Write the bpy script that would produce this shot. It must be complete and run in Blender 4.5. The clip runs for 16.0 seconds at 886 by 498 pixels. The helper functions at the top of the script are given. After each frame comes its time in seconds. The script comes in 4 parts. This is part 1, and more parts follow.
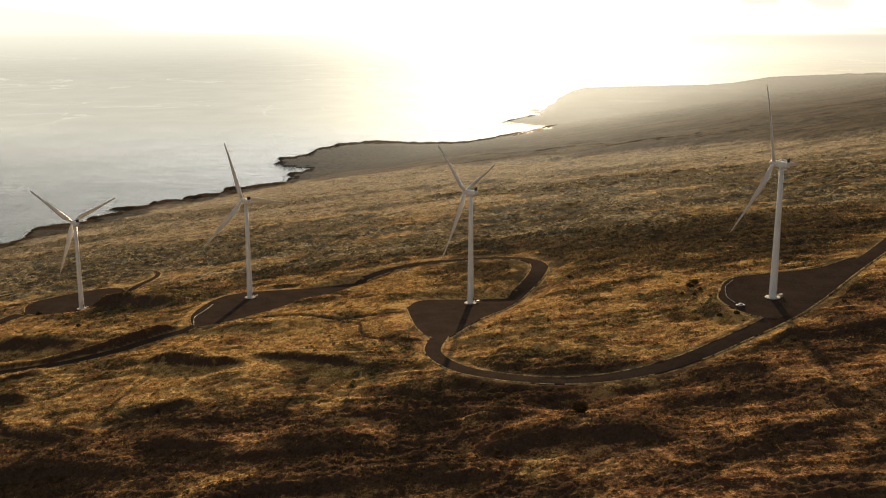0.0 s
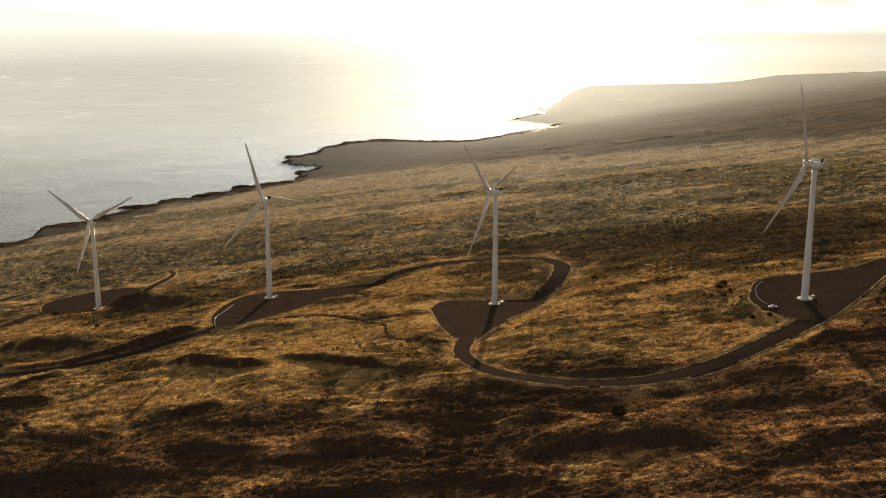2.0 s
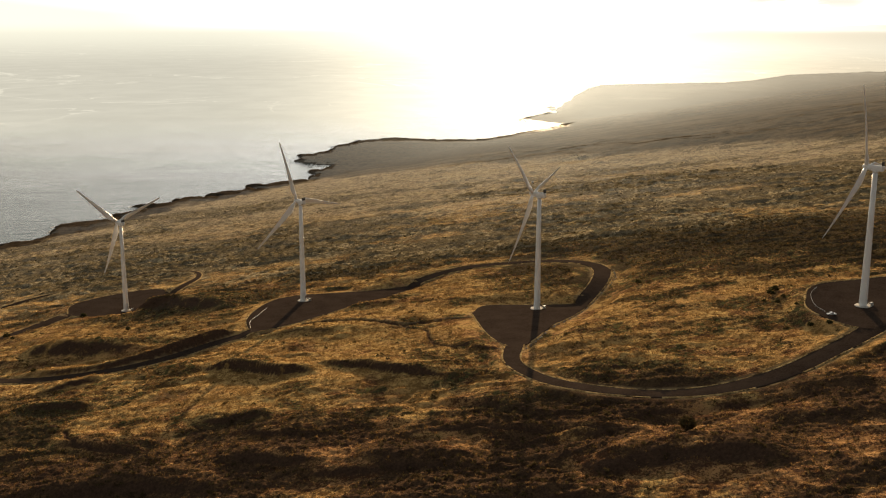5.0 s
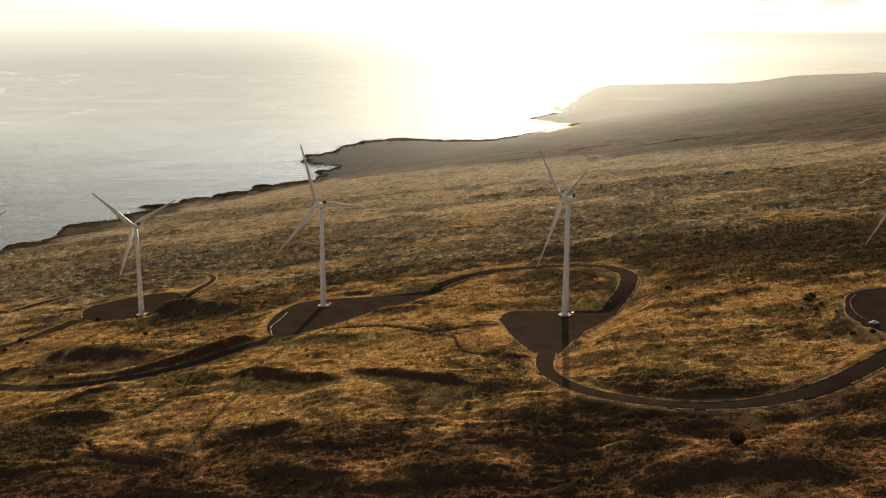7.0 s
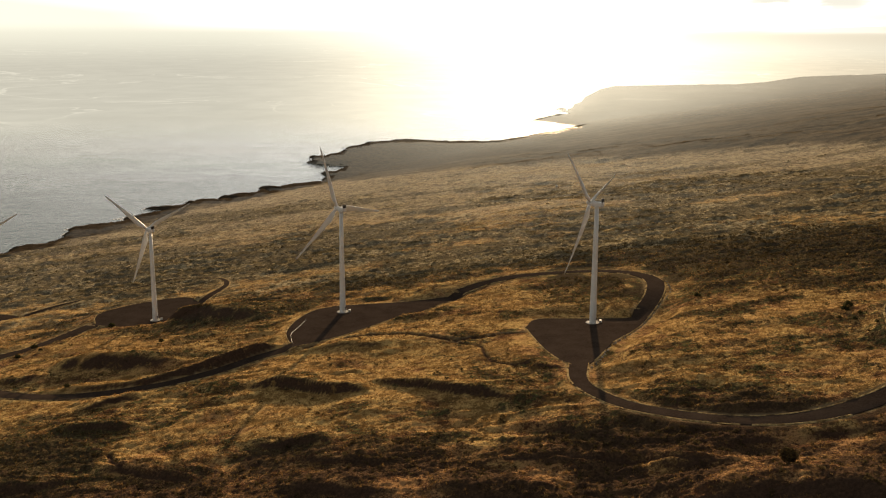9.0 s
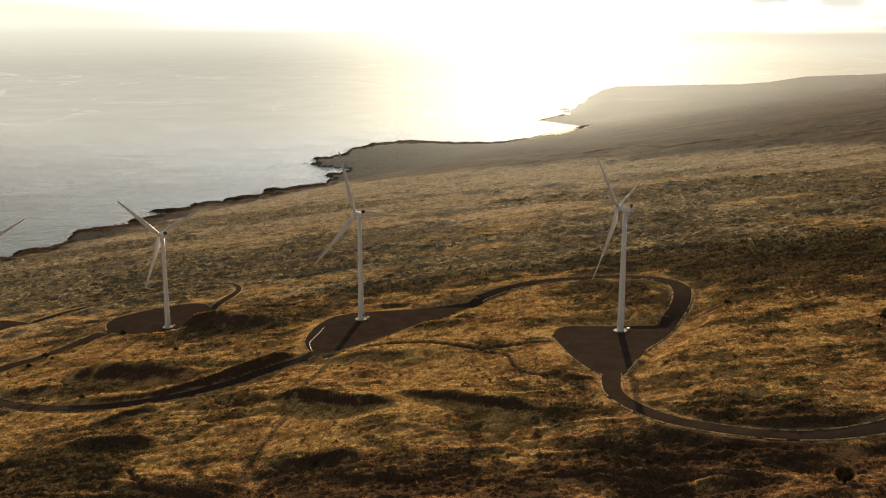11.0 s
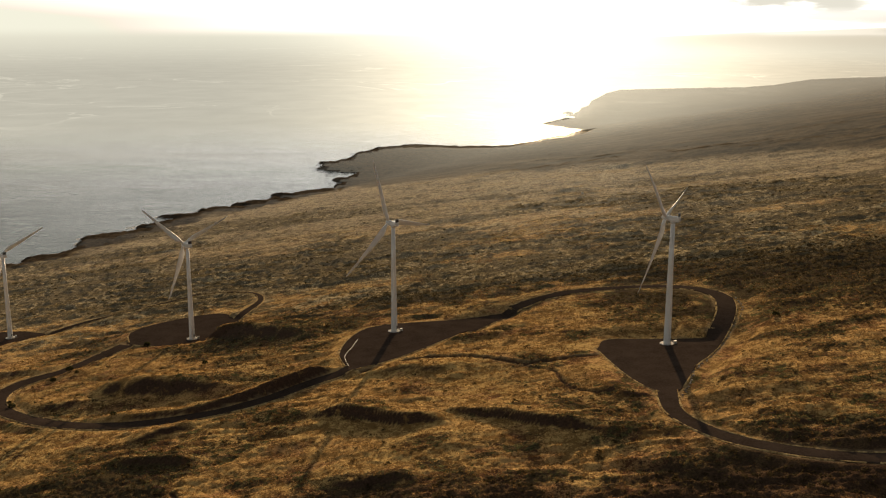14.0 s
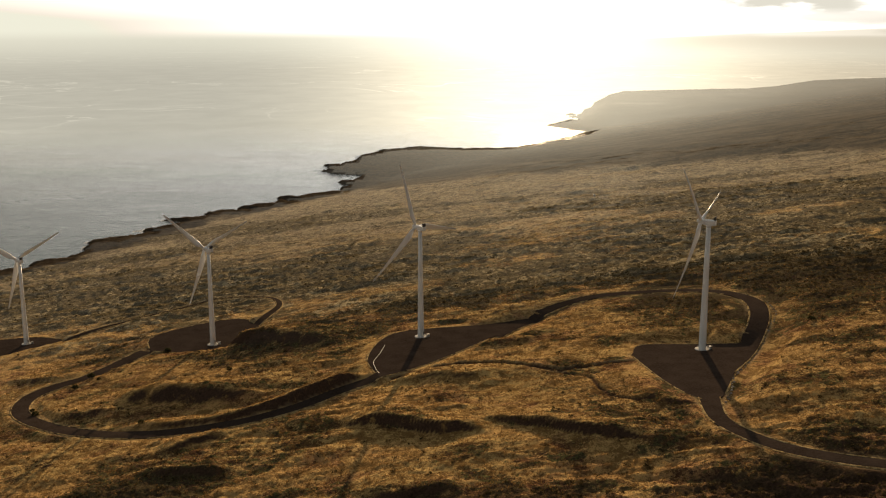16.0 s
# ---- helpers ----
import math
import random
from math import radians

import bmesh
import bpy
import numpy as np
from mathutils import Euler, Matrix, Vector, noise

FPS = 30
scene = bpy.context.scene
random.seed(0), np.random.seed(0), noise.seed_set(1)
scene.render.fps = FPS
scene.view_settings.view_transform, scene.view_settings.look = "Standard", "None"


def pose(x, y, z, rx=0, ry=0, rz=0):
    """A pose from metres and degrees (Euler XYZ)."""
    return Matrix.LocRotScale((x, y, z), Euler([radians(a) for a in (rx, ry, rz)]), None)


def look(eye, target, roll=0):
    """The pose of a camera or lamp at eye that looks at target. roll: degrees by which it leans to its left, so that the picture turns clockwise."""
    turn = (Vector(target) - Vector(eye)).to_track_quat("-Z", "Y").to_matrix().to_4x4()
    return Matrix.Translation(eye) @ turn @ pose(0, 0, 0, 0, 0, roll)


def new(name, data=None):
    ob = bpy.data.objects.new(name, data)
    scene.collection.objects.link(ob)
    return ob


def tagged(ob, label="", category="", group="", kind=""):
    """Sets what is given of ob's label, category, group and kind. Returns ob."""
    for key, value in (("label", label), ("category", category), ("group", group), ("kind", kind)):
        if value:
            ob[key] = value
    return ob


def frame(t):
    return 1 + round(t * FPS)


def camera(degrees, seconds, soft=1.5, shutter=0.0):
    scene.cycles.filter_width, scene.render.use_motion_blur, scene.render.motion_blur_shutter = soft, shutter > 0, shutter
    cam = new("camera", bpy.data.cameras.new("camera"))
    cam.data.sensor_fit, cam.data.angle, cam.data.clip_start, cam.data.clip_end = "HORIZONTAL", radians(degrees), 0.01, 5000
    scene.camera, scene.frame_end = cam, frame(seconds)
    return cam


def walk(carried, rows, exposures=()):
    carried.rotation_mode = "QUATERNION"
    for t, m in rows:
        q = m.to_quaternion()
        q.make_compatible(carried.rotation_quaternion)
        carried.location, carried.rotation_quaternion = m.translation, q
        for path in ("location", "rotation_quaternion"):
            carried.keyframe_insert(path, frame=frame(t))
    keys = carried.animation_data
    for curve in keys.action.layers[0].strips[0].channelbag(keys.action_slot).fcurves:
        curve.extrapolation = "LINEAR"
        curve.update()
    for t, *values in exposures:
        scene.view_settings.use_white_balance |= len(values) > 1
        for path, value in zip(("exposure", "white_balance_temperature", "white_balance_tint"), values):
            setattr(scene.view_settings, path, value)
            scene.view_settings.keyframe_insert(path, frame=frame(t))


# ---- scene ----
cam = camera(46.20, 16.0, soft=1.2)
ROWS = [  # seconds, place, yaw, pitch, roll
    (0.0, 10.07, 33.14, 422.88, -0.000, -12.535, -0.088),
    (0.5, 6.35, 34.68, 422.87, 0.013, -12.556, -0.090),
    (1.0, 2.53, 36.28, 422.84, 0.035, -12.581, -0.089),
    (1.5, -1.47, 38.00, 422.82, 0.069, -12.606, -0.083),
    (2.0, -5.66, 39.87, 422.83, 0.118, -12.629, -0.070),
    (2.5, -9.96, 41.90, 422.85, 0.166, -12.653, -0.053),
    (3.0, -14.32, 44.08, 422.88, 0.213, -12.674, -0.034),
    (3.5, -18.67, 46.43, 422.93, 0.254, -12.691, -0.011),
    (4.0, -23.06, 48.92, 423.00, 0.295, -12.703, 0.013),
    (6.5, -44.87, 66.59, 423.01, 0.415, -12.733, 0.154),
    (7.0, -49.02, 70.59, 423.01, 0.432, -12.728, 0.176),
    (7.5, -53.16, 74.65, 422.99, 0.448, -12.723, 0.197),
    (8.0, -57.26, 78.77, 423.00, 0.460, -12.715, 0.213),
    (8.5, -61.33, 82.93, 423.02, 0.471, -12.706, 0.225),
    (9.0, -65.41, 87.12, 423.06, 0.483, -12.699, 0.231),
    (11.5, -85.72, 108.77, 423.11, 0.445, -12.663, 0.082),
    (12.0, -90.26, 112.25, 423.23, 0.424, -12.637, 0.064),
    (12.5, -94.88, 115.62, 423.34, 0.397, -12.610, 0.048),
    (13.0, -99.61, 118.87, 423.47, 0.370, -12.579, 0.034),
    (13.5, -104.48, 121.96, 423.61, 0.343, -12.543, 0.022),
    (14.0, -109.49, 124.83, 423.72, 0.321, -12.508, 0.007),
    (14.5, -114.62, 127.47, 423.76, 0.302, -12.478, -0.016),
    (15.0, -119.82, 129.89, 423.72, 0.284, -12.452, -0.051),
    (15.5, -125.07, 132.17, 423.65, 0.265, -12.429, -0.096),
    (16.0, -130.33, 134.37, 423.55, 0.243, -12.408, -0.144),
]
walk(cam, [(t, pose(x, y, z, 90 + pitch, 0, yaw) @ pose(0, 0, 0, 0, 0, roll)) for t, x, y, z, yaw, pitch, roll in ROWS],
     [(0.0, 0.42), (4.0, 0.40), (8.0, 0.35), (12.0, 0.20), (16.0, 0.03)])
# ---- end of walk ----

# ---------------------------------------------------------------- light
SUN_AZ, SUN_EL = radians(6.0), radians(9.5)   # clockwise from +y, above the horizon
world = bpy.data.worlds.new("evening_sky")
scene.world = world
world.use_nodes = True
wn = world.node_tree.nodes
wl = world.node_tree.links
sky = wn.new("ShaderNodeTexSky")
sky.sky_type = "NISHITA"
sky.sun_disc = False
sky.sun_elevation, sky.sun_rotation = SUN_EL, SUN_AZ
sky.altitude, sky.air_density, sky.dust_density, sky.ozone_density = 400, 1.0, 6.0, 1.0
grey = wn.new("ShaderNodeRGBToBW")
wl.new(sky.outputs["Color"], grey.inputs[0])
haze = wn.new("ShaderNodeMix")          # evening haze takes the colour out of the sky
haze.data_type = "RGBA"
haze.inputs[0].default_value = 0.80
wl.new(sky.outputs["Color"], haze.inputs[6])
wl.new(grey.outputs[0], haze.inputs[7])
wdir = wn.new("ShaderNodeTexCoord")
wmap = wn.new("ShaderNodeMapping")
wmap.inputs["Scale"].default_value = (5, 5, 55)
wl.new(wdir.outputs["Generated"], wmap.inputs["Vector"])
wisp = wn.new("ShaderNodeTexNoise")
wisp.inputs["Scale"].default_value, wisp.inputs["Detail"].default_value = 1.6, 5
wl.new(wmap.outputs["Vector"], wisp.inputs["Vector"])
wramp = wn.new("ShaderNodeMapRange")
wramp.interpolation_type = "SMOOTHSTEP"
for key, v in (("From Min", 0.42), ("From Max", 0.56), ("To Min", 0.0), ("To Max", 0.30)):
    wramp.inputs[key].default_value = v
wl.new(wisp.outputs["Fac"], wramp.inputs["Value"])
cloudy = wn.new("ShaderNodeVectorMath")
cloudy.operation = "MULTIPLY"
tint = wn.new("ShaderNodeVectorMath")
tint.operation = "MULTIPLY"
tint.inputs[1].default_value = (1.0, 0.965, 0.87)
wl.new(haze.outputs[2], tint.inputs[0])
wsep = wn.new("ShaderNodeSeparateXYZ")   # the air is thicker and brighter towards the horizon
wl.new(wdir.outputs["Generated"], wsep.inputs[0])
wlow = wn.new("ShaderNodeMapRange")
wlow.interpolation_type = "SMOOTHERSTEP"
for key, v in (("From Min", -0.10), ("From Max", 0.34), ("To Min", 4.0), ("To Max", 1.0)):
    wlow.inputs[key].default_value = v
wl.new(wsep.outputs["Z"], wlow.inputs["Value"])
thick = wn.new("ShaderNodeVectorMath")
thick.operation = "MULTIPLY"
wl.new(tint.outputs["Vector"], thick.inputs[0])
wl.new(wlow.outputs["Result"], thick.inputs[1])
veil = wn.new("ShaderNodeVectorMath")    # thick haze spreads the glow round the sun
veil.operation = "ADD"
veil.inputs[1].default_value = (21, 21, 21)
wl.new(thick.outputs["Vector"], veil.inputs[0])
even = wn.new("ShaderNodeVectorMath")
even.operation = "DIVIDE"
wl.new(thick.outputs["Vector"], even.inputs[0])
wl.new(veil.outputs["Vector"], even.inputs[1])
spread = wn.new("ShaderNodeVectorMath")
spread.operation = "SCALE"
spread.inputs["Scale"].default_value = 36.5
wl.new(even.outputs["Vector"], spread.inputs[0])
wl.new(spread.outputs["Vector"], cloudy.inputs[0])
east = wn.new("ShaderNodeMapRange")      # the cloud bank lies to the right of the sun only
east.interpolation_type = "SMOOTHSTEP"
for key, v in (("From Min", 0.17), ("From Max", 0.27)):
    east.inputs[key].default_value = v
wl.new(wsep.outputs["X"], east.inputs["Value"])
bank = wn.new("ShaderNodeMath")
bank.operation = "MULTIPLY"
wl.new(wramp.outputs["Result"], bank.inputs[0])
wl.new(east.outputs["Result"], bank.inputs[1])
dim = wn.new("ShaderNodeMath")
dim.operation = "SUBTRACT"
dim.inputs[0].default_value = 1.0
wl.new(bank.outputs[0], dim.inputs[1])
wl.new(dim.outputs[0], cloudy.inputs[1])


def wstep(value, lo, hi, a=0.0, b=1.0):
    m = wn.new("ShaderNodeMapRange")
    m.interpolation_type = "SMOOTHSTEP"
    for key, v in (("From Min", lo), ("From Max", hi), ("To Min", a), ("To Max", b)):
        m.inputs[key].default_value = v
    wl.new(value, m.inputs["Value"])
    return m.outputs["Result"]


def wcalc(op, a, b):
    m = wn.new("ShaderNodeMath")
    m.operation = op
    for k, v in enumerate((a, b)):
        if isinstance(v, (int, float)):
            m.inputs[k].default_value = v
        else:
            wl.new(v, m.inputs[k])
    return m.outputs[0]


def wmix(fac, a, b):
    m = wn.new("ShaderNodeMix")
    m.data_type = "RGBA"
    for k, v in ((0, fac), (6, a), (7, b)):
        if isinstance(v, tuple):
            m.inputs[k].default_value = (*v, 1)
        else:
            wl.new(v, m.inputs[k])
    return m.outputs[2]


WX, WY, WZ = wsep.outputs["X"], wsep.outputs["Y"], wsep.outputs["Z"]
# far sea and isle are painted into the sky, sun glare included
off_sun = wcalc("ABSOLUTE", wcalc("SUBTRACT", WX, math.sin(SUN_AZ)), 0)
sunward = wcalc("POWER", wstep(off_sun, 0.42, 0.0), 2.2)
# this colour also shows through the faded land as its haze
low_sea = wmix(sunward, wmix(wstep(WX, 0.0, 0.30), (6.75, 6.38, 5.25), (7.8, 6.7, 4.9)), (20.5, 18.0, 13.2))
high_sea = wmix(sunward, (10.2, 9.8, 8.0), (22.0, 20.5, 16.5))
reach = wcalc("DIVIDE", 423.0, wcalc("MAXIMUM", wcalc("MULTIPLY", WZ, -1.0), 0.02))
sea_at = wn.new("ShaderNodeCombineXYZ")     # place on the water that a low line of sight meets
wl.new(wcalc("MULTIPLY", WX, reach), sea_at.inputs[0])
wl.new(wcalc("MULTIPLY", WY, reach), sea_at.inputs[1])


def sea_noise(size, detail, warp=0.0, rough=0.55):
    t = wn.new("ShaderNodeTexNoise")
    t.inputs["Scale"].default_value, t.inputs["Detail"].default_value = 1 / size, detail
    t.inputs["Roughness"].default_value, t.inputs["Distortion"].default_value = rough, warp
    wl.new(sea_at.outputs[0], t.inputs["Vector"])
    return t.outputs["Fac"]


thread = wcalc("ABSOLUTE", wcalc("SUBTRACT", sea_noise(1500, 4, 0.9), 0.5), 0)     # thin foam lines on the far water
threads = wcalc("MULTIPLY", wstep(thread, 0.011, 0.002), wstep(sea_noise(1900, 2), 0.46, 0.56))
ripple = wcalc("ADD", wstep(sea_noise(300, 5, 0.4, 0.7), 0.30, 0.70, 0.955, 1.045), wcalc("MULTIPLY", threads, 0.20))
near_sea = wn.new("ShaderNodeVectorMath")
near_sea.operation = "SCALE"
wl.new(low_sea, near_sea.inputs[0])
wl.new(ripple, near_sea.inputs["Scale"])
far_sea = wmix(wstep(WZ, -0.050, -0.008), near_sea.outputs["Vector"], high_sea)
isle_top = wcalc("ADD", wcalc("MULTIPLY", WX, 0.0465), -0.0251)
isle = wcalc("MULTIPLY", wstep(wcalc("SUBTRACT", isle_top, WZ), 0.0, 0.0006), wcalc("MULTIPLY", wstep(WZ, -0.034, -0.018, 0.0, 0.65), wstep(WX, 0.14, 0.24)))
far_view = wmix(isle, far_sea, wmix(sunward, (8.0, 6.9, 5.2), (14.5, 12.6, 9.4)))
below = wstep(WZ, -0.0065, -0.0175)
glare = wn.new("ShaderNodeVectorMath")   # bright band of haze along the horizon on the sun's side
glare.operation = "MAXIMUM"
wl.new(cloudy.outputs["Vector"], glare.inputs[0])
glare.inputs[1].default_value = (11.5, 11.2, 9.2)
band = wcalc("MULTIPLY", wstep(WZ, 0.14, 0.03), wstep(WY, 0.3, 0.8))
puff = wn.new("ShaderNodeTexNoise")
puff.inputs["Scale"].default_value, puff.inputs["Detail"].default_value = 1.0, 6
pmap = wn.new("ShaderNodeMapping")
pmap.inputs["Scale"].default_value = (22, 22, 95)
wl.new(wdir.outputs["Generated"], pmap.inputs["Vector"])
wl.new(pmap.outputs["Vector"], puff.inputs["Vector"])
cloud_at = wcalc("MULTIPLY", wcalc("MULTIPLY", wstep(WX, 0.20, 0.27), wstep(WX, 0.388, 0.350)), wcalc("MULTIPLY", wstep(WZ, 0.001, 0.011), wstep(WZ, 0.05, 0.03)))
cloud = wcalc("MULTIPLY", cloud_at, wstep(puff.outputs["Fac"], 0.36, 0.60))
bright_sky = wmix(cloud, wmix(band, cloudy.outputs["Vector"], glare.outputs["Vector"]), (10.2, 9.7, 8.3))
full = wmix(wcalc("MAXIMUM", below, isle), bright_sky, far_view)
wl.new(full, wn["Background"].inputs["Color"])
wn["Background"].inputs["Strength"].default_value = 0.075

sun = new("sun", bpy.data.lights.new("sun", "SUN"))
sun.data.energy, sun.data.angle, sun.data.color = 5.0, radians(0.6), (1.0, 0.71, 0.41)
sun_dir = Vector((math.sin(SUN_AZ) * math.cos(SUN_EL), math.cos(SUN_AZ) * math.cos(SUN_EL), math.sin(SUN_EL)))
sun.matrix_world = look(sun_dir * 1000, (0, 0, 0))


# ---------------------------------------------------------------- material helpers
class Mat:
    """A small wrapper round a node material."""

    def __init__(self, name, colour=(0.5, 0.5, 0.5), rough=0.7, metal=0.0):
        self.m = bpy.data.materials.new(name)
        self.m.use_nodes = True
        self.n, self.l = self.m.node_tree.nodes, self.m.node_tree.links
        self.b = self.n["Principled BSDF"]
        self.b.inputs["Base Color"].default_value = (*colour, 1)
        self.b.inputs["Roughness"].default_value = rough
        self.b.inputs["Metallic"].default_value = metal
        self.geo = None

    def pos(self, scale=(1, 1, 1), obj=False):
        co = self.n.new("ShaderNodeTexCoord") if obj else self.n.new("ShaderNodeNewGeometry")
        mp = self.n.new("ShaderNodeMapping")
        mp.inputs["Scale"].default_value = scale
        self.l.new(co.outputs["Object" if obj else "Position"], mp.inputs["Vector"])
        return mp.outputs["Vector"]

    def noise(self, size, detail=4.0, rough=0.55, stretch=(1, 1, 1), obj=False, warp=0.0):
        """Noise whose largest features are about size metres."""
        t = self.n.new("ShaderNodeTexNoise")
        t.inputs["Scale"].default_value = 1.0 / size
        t.inputs["Detail"].default_value, t.inputs["Roughness"].default_value = detail, rough
        t.inputs["Distortion"].default_value = warp
        self.l.new(self.pos(stretch, obj), t.inputs["Vector"])
        return t.outputs["Fac"]

    def ramp(self, fac, lo, hi):
        r = self.n.new("ShaderNodeMapRange")
        r.interpolation_type = "SMOOTHSTEP"
        r.inputs["From Min"].default_value, r.inputs["From Max"].default_value = lo, hi
        self.l.new(fac, r.inputs["Value"])
        return r.outputs["Result"]

    def mix(self, fac, a, b):
        x = self.n.new("ShaderNodeMix")
        x.data_type = "RGBA"
        for key, v in ((0, fac), (6, a), (7, b)):
            if isinstance(v, (int, float)):
                x.inputs[key].default_value = v
            elif isinstance(v, tuple):
                x.inputs[key].default_value = (*v, 1)
            else:
                self.l.new(v, x.inputs[key])
        return x.outputs[2]

    def math(self, op, a, b=0.5, clamp=False):
        x = self.n.new("ShaderNodeMath")
        x.operation, x.use_clamp = op, clamp
        for k, v in enumerate((a, b)):
            if isinstance(v, (int, float)):
                x.inputs[k].default_value = v
            else:
                self.l.new(v, x.inputs[k])
        return x.outputs[0]

    def attr(self, name):
        a = self.n.new("ShaderNodeAttribute")
        a.attribute_name = name
        return a.outputs["Fac"]

    def colour(self, out):
        self.l.new(out, self.b.inputs["Base Color"])
        return self

    def bump(self, height, strength, distance):
        x = self.n.new("ShaderNodeBump")
        x.inputs["Strength"].default_value, x.inputs["Distance"].default_value = strength, distance
        self.l.new(height, x.inputs["Height"])
        self.l.new(x.outputs["Normal"], self.b.inputs["Normal"])
        return self

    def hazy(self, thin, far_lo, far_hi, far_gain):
        """Sea haze built into the material: with distance from the hillside the surface turns transparent and the
        world's painted glow shows through.
        """
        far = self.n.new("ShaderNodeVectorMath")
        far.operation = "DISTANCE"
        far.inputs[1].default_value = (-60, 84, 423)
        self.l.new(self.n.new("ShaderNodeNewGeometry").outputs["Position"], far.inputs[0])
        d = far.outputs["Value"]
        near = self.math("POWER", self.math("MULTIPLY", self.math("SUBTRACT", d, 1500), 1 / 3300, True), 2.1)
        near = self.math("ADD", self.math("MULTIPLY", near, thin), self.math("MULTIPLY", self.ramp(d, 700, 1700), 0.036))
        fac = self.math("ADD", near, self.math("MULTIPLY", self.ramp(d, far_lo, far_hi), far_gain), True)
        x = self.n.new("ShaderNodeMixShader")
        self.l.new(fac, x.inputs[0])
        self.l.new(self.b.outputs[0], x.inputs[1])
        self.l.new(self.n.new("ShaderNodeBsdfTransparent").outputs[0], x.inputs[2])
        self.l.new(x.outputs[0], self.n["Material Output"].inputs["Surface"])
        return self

    def random(self):
        return self.n.new("ShaderNodeObjectInfo").outputs["Random"]

    def island(self):
        return self.n.new("ShaderNodeNewGeometry").outputs["Random Per Island"]


def ground_material():
    k = Mat("dry_grass_hillside", rough=0.95)
    k.b.inputs["Specular IOR Level"].default_value = 0.0
    mid, fine, tiny = k.noise(28, 6, 0.62, warp=0.6), k.noise(5, 5, 0.68, warp=0.4), k.noise(1.2, 4, 0.78)
    near = k.attr("rust")
    # far slope mask: paler grass and scrub colours there imitate sea haze
    far = k.ramp(k.attr("far_slope_haze"), 0.0, 0.014)
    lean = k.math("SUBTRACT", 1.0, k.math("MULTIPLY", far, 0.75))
    grain = k.math("ADD", k.math("MULTIPLY", fine, 0.45), k.math("MULTIPLY", tiny, 0.55))
    tuft = k.math("MULTIPLY", k.math("SUBTRACT", k.noise(13, 5, 0.6, warp=0.7), 0.5), 0.45)
    grain = k.math("ADD", grain, tuft)
    wisp = k.ramp(grain, 0.46, 0.545)
    thin = k.ramp(k.attr("scrub"), 0.05, 0.30)
    hue = k.mix(k.ramp(k.noise(55, 4, 0.6, warp=0.4), 0.42, 0.62), (0.66, 0.44, 0.170), (0.66, 0.405, 0.156))
    gold = k.mix(wisp, k.mix(thin, (0.31, 0.185, 0.068), (0.19, 0.110, 0.044)), hue)
    gold = k.mix(k.ramp(k.attr("far_slope_haze"), -0.05, 0.45), gold, k.mix(wisp, (0.17, 0.128, 0.075), (0.53, 0.415, 0.245)))
    red = k.mix(wisp, (0.115, 0.056, 0.032), (0.50, 0.275, 0.122))
    where = k.math("ADD", k.noise(34, 6, 0.62, warp=0.5), k.math("MULTIPLY", near, 0.17))
    rust = k.mix(k.math("MULTIPLY", k.ramp(where, 0.50, 0.64), k.math("MULTIPLY", lean, 0.9)), gold, red)
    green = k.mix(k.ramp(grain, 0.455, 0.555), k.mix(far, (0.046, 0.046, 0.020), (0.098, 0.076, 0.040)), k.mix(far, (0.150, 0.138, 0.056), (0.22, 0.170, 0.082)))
    brown = k.mix(k.ramp(grain, 0.44, 0.58), (0.060, 0.040, 0.025), (0.20, 0.120, 0.056))
    green = k.mix(near, green, brown)
    patch = k.math("SUBTRACT", k.math("ADD", k.math("MULTIPLY", mid, 0.9), k.math("MULTIPLY", fine, 1.0)), 0.45)
    cover = k.math("ADD", patch, k.attr("scrub"))
    base = k.mix(k.ramp(cover, 0.81, 0.91), rust, green)
    soil_and_shade = k.mix(k.ramp(tiny, 0.3, 0.7), (0.060, 0.038, 0.027), (0.120, 0.073, 0.048))
    base = k.mix(k.math("MULTIPLY", k.ramp(k.noise(9, 6, 0.72, warp=0.8), 0.58, 0.64), k.math("MULTIPLY", thin, lean)), base, soil_and_shade)
    dots = k.math("ADD", k.math("MULTIPLY", k.noise(2.2, 4, 0.75, warp=0.5), 0.75), k.math("MULTIPLY", mid, 0.25))
    speck = k.ramp(k.math("ADD", dots, k.math("MULTIPLY", k.attr("scrub"), 0.45)), 0.640, 0.685)
    base = k.mix(k.math("MULTIPLY", speck, k.math("MULTIPLY", lean, 0.65)), base, soil_and_shade)
    # bare earth on steep faces away from the sun, also darkening them as shade
    base = k.mix(k.math("MULTIPLY", k.attr("bank"), k.ramp(fine, 0.28, 0.44)), base, soil_and_shade)
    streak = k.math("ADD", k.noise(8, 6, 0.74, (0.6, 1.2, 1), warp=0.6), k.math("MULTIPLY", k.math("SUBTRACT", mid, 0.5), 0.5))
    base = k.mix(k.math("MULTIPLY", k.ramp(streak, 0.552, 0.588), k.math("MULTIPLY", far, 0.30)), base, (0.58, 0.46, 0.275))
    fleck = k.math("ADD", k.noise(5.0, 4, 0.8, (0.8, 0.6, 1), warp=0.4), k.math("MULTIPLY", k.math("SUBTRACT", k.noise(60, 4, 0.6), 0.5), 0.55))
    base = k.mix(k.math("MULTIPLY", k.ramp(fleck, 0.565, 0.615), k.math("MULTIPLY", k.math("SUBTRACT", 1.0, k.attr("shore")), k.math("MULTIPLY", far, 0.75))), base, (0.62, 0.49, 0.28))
    # worn track earth, its dark tone also painting the shade in the ruts
    base = k.mix(k.attr("rut"), base, soil_and_shade)
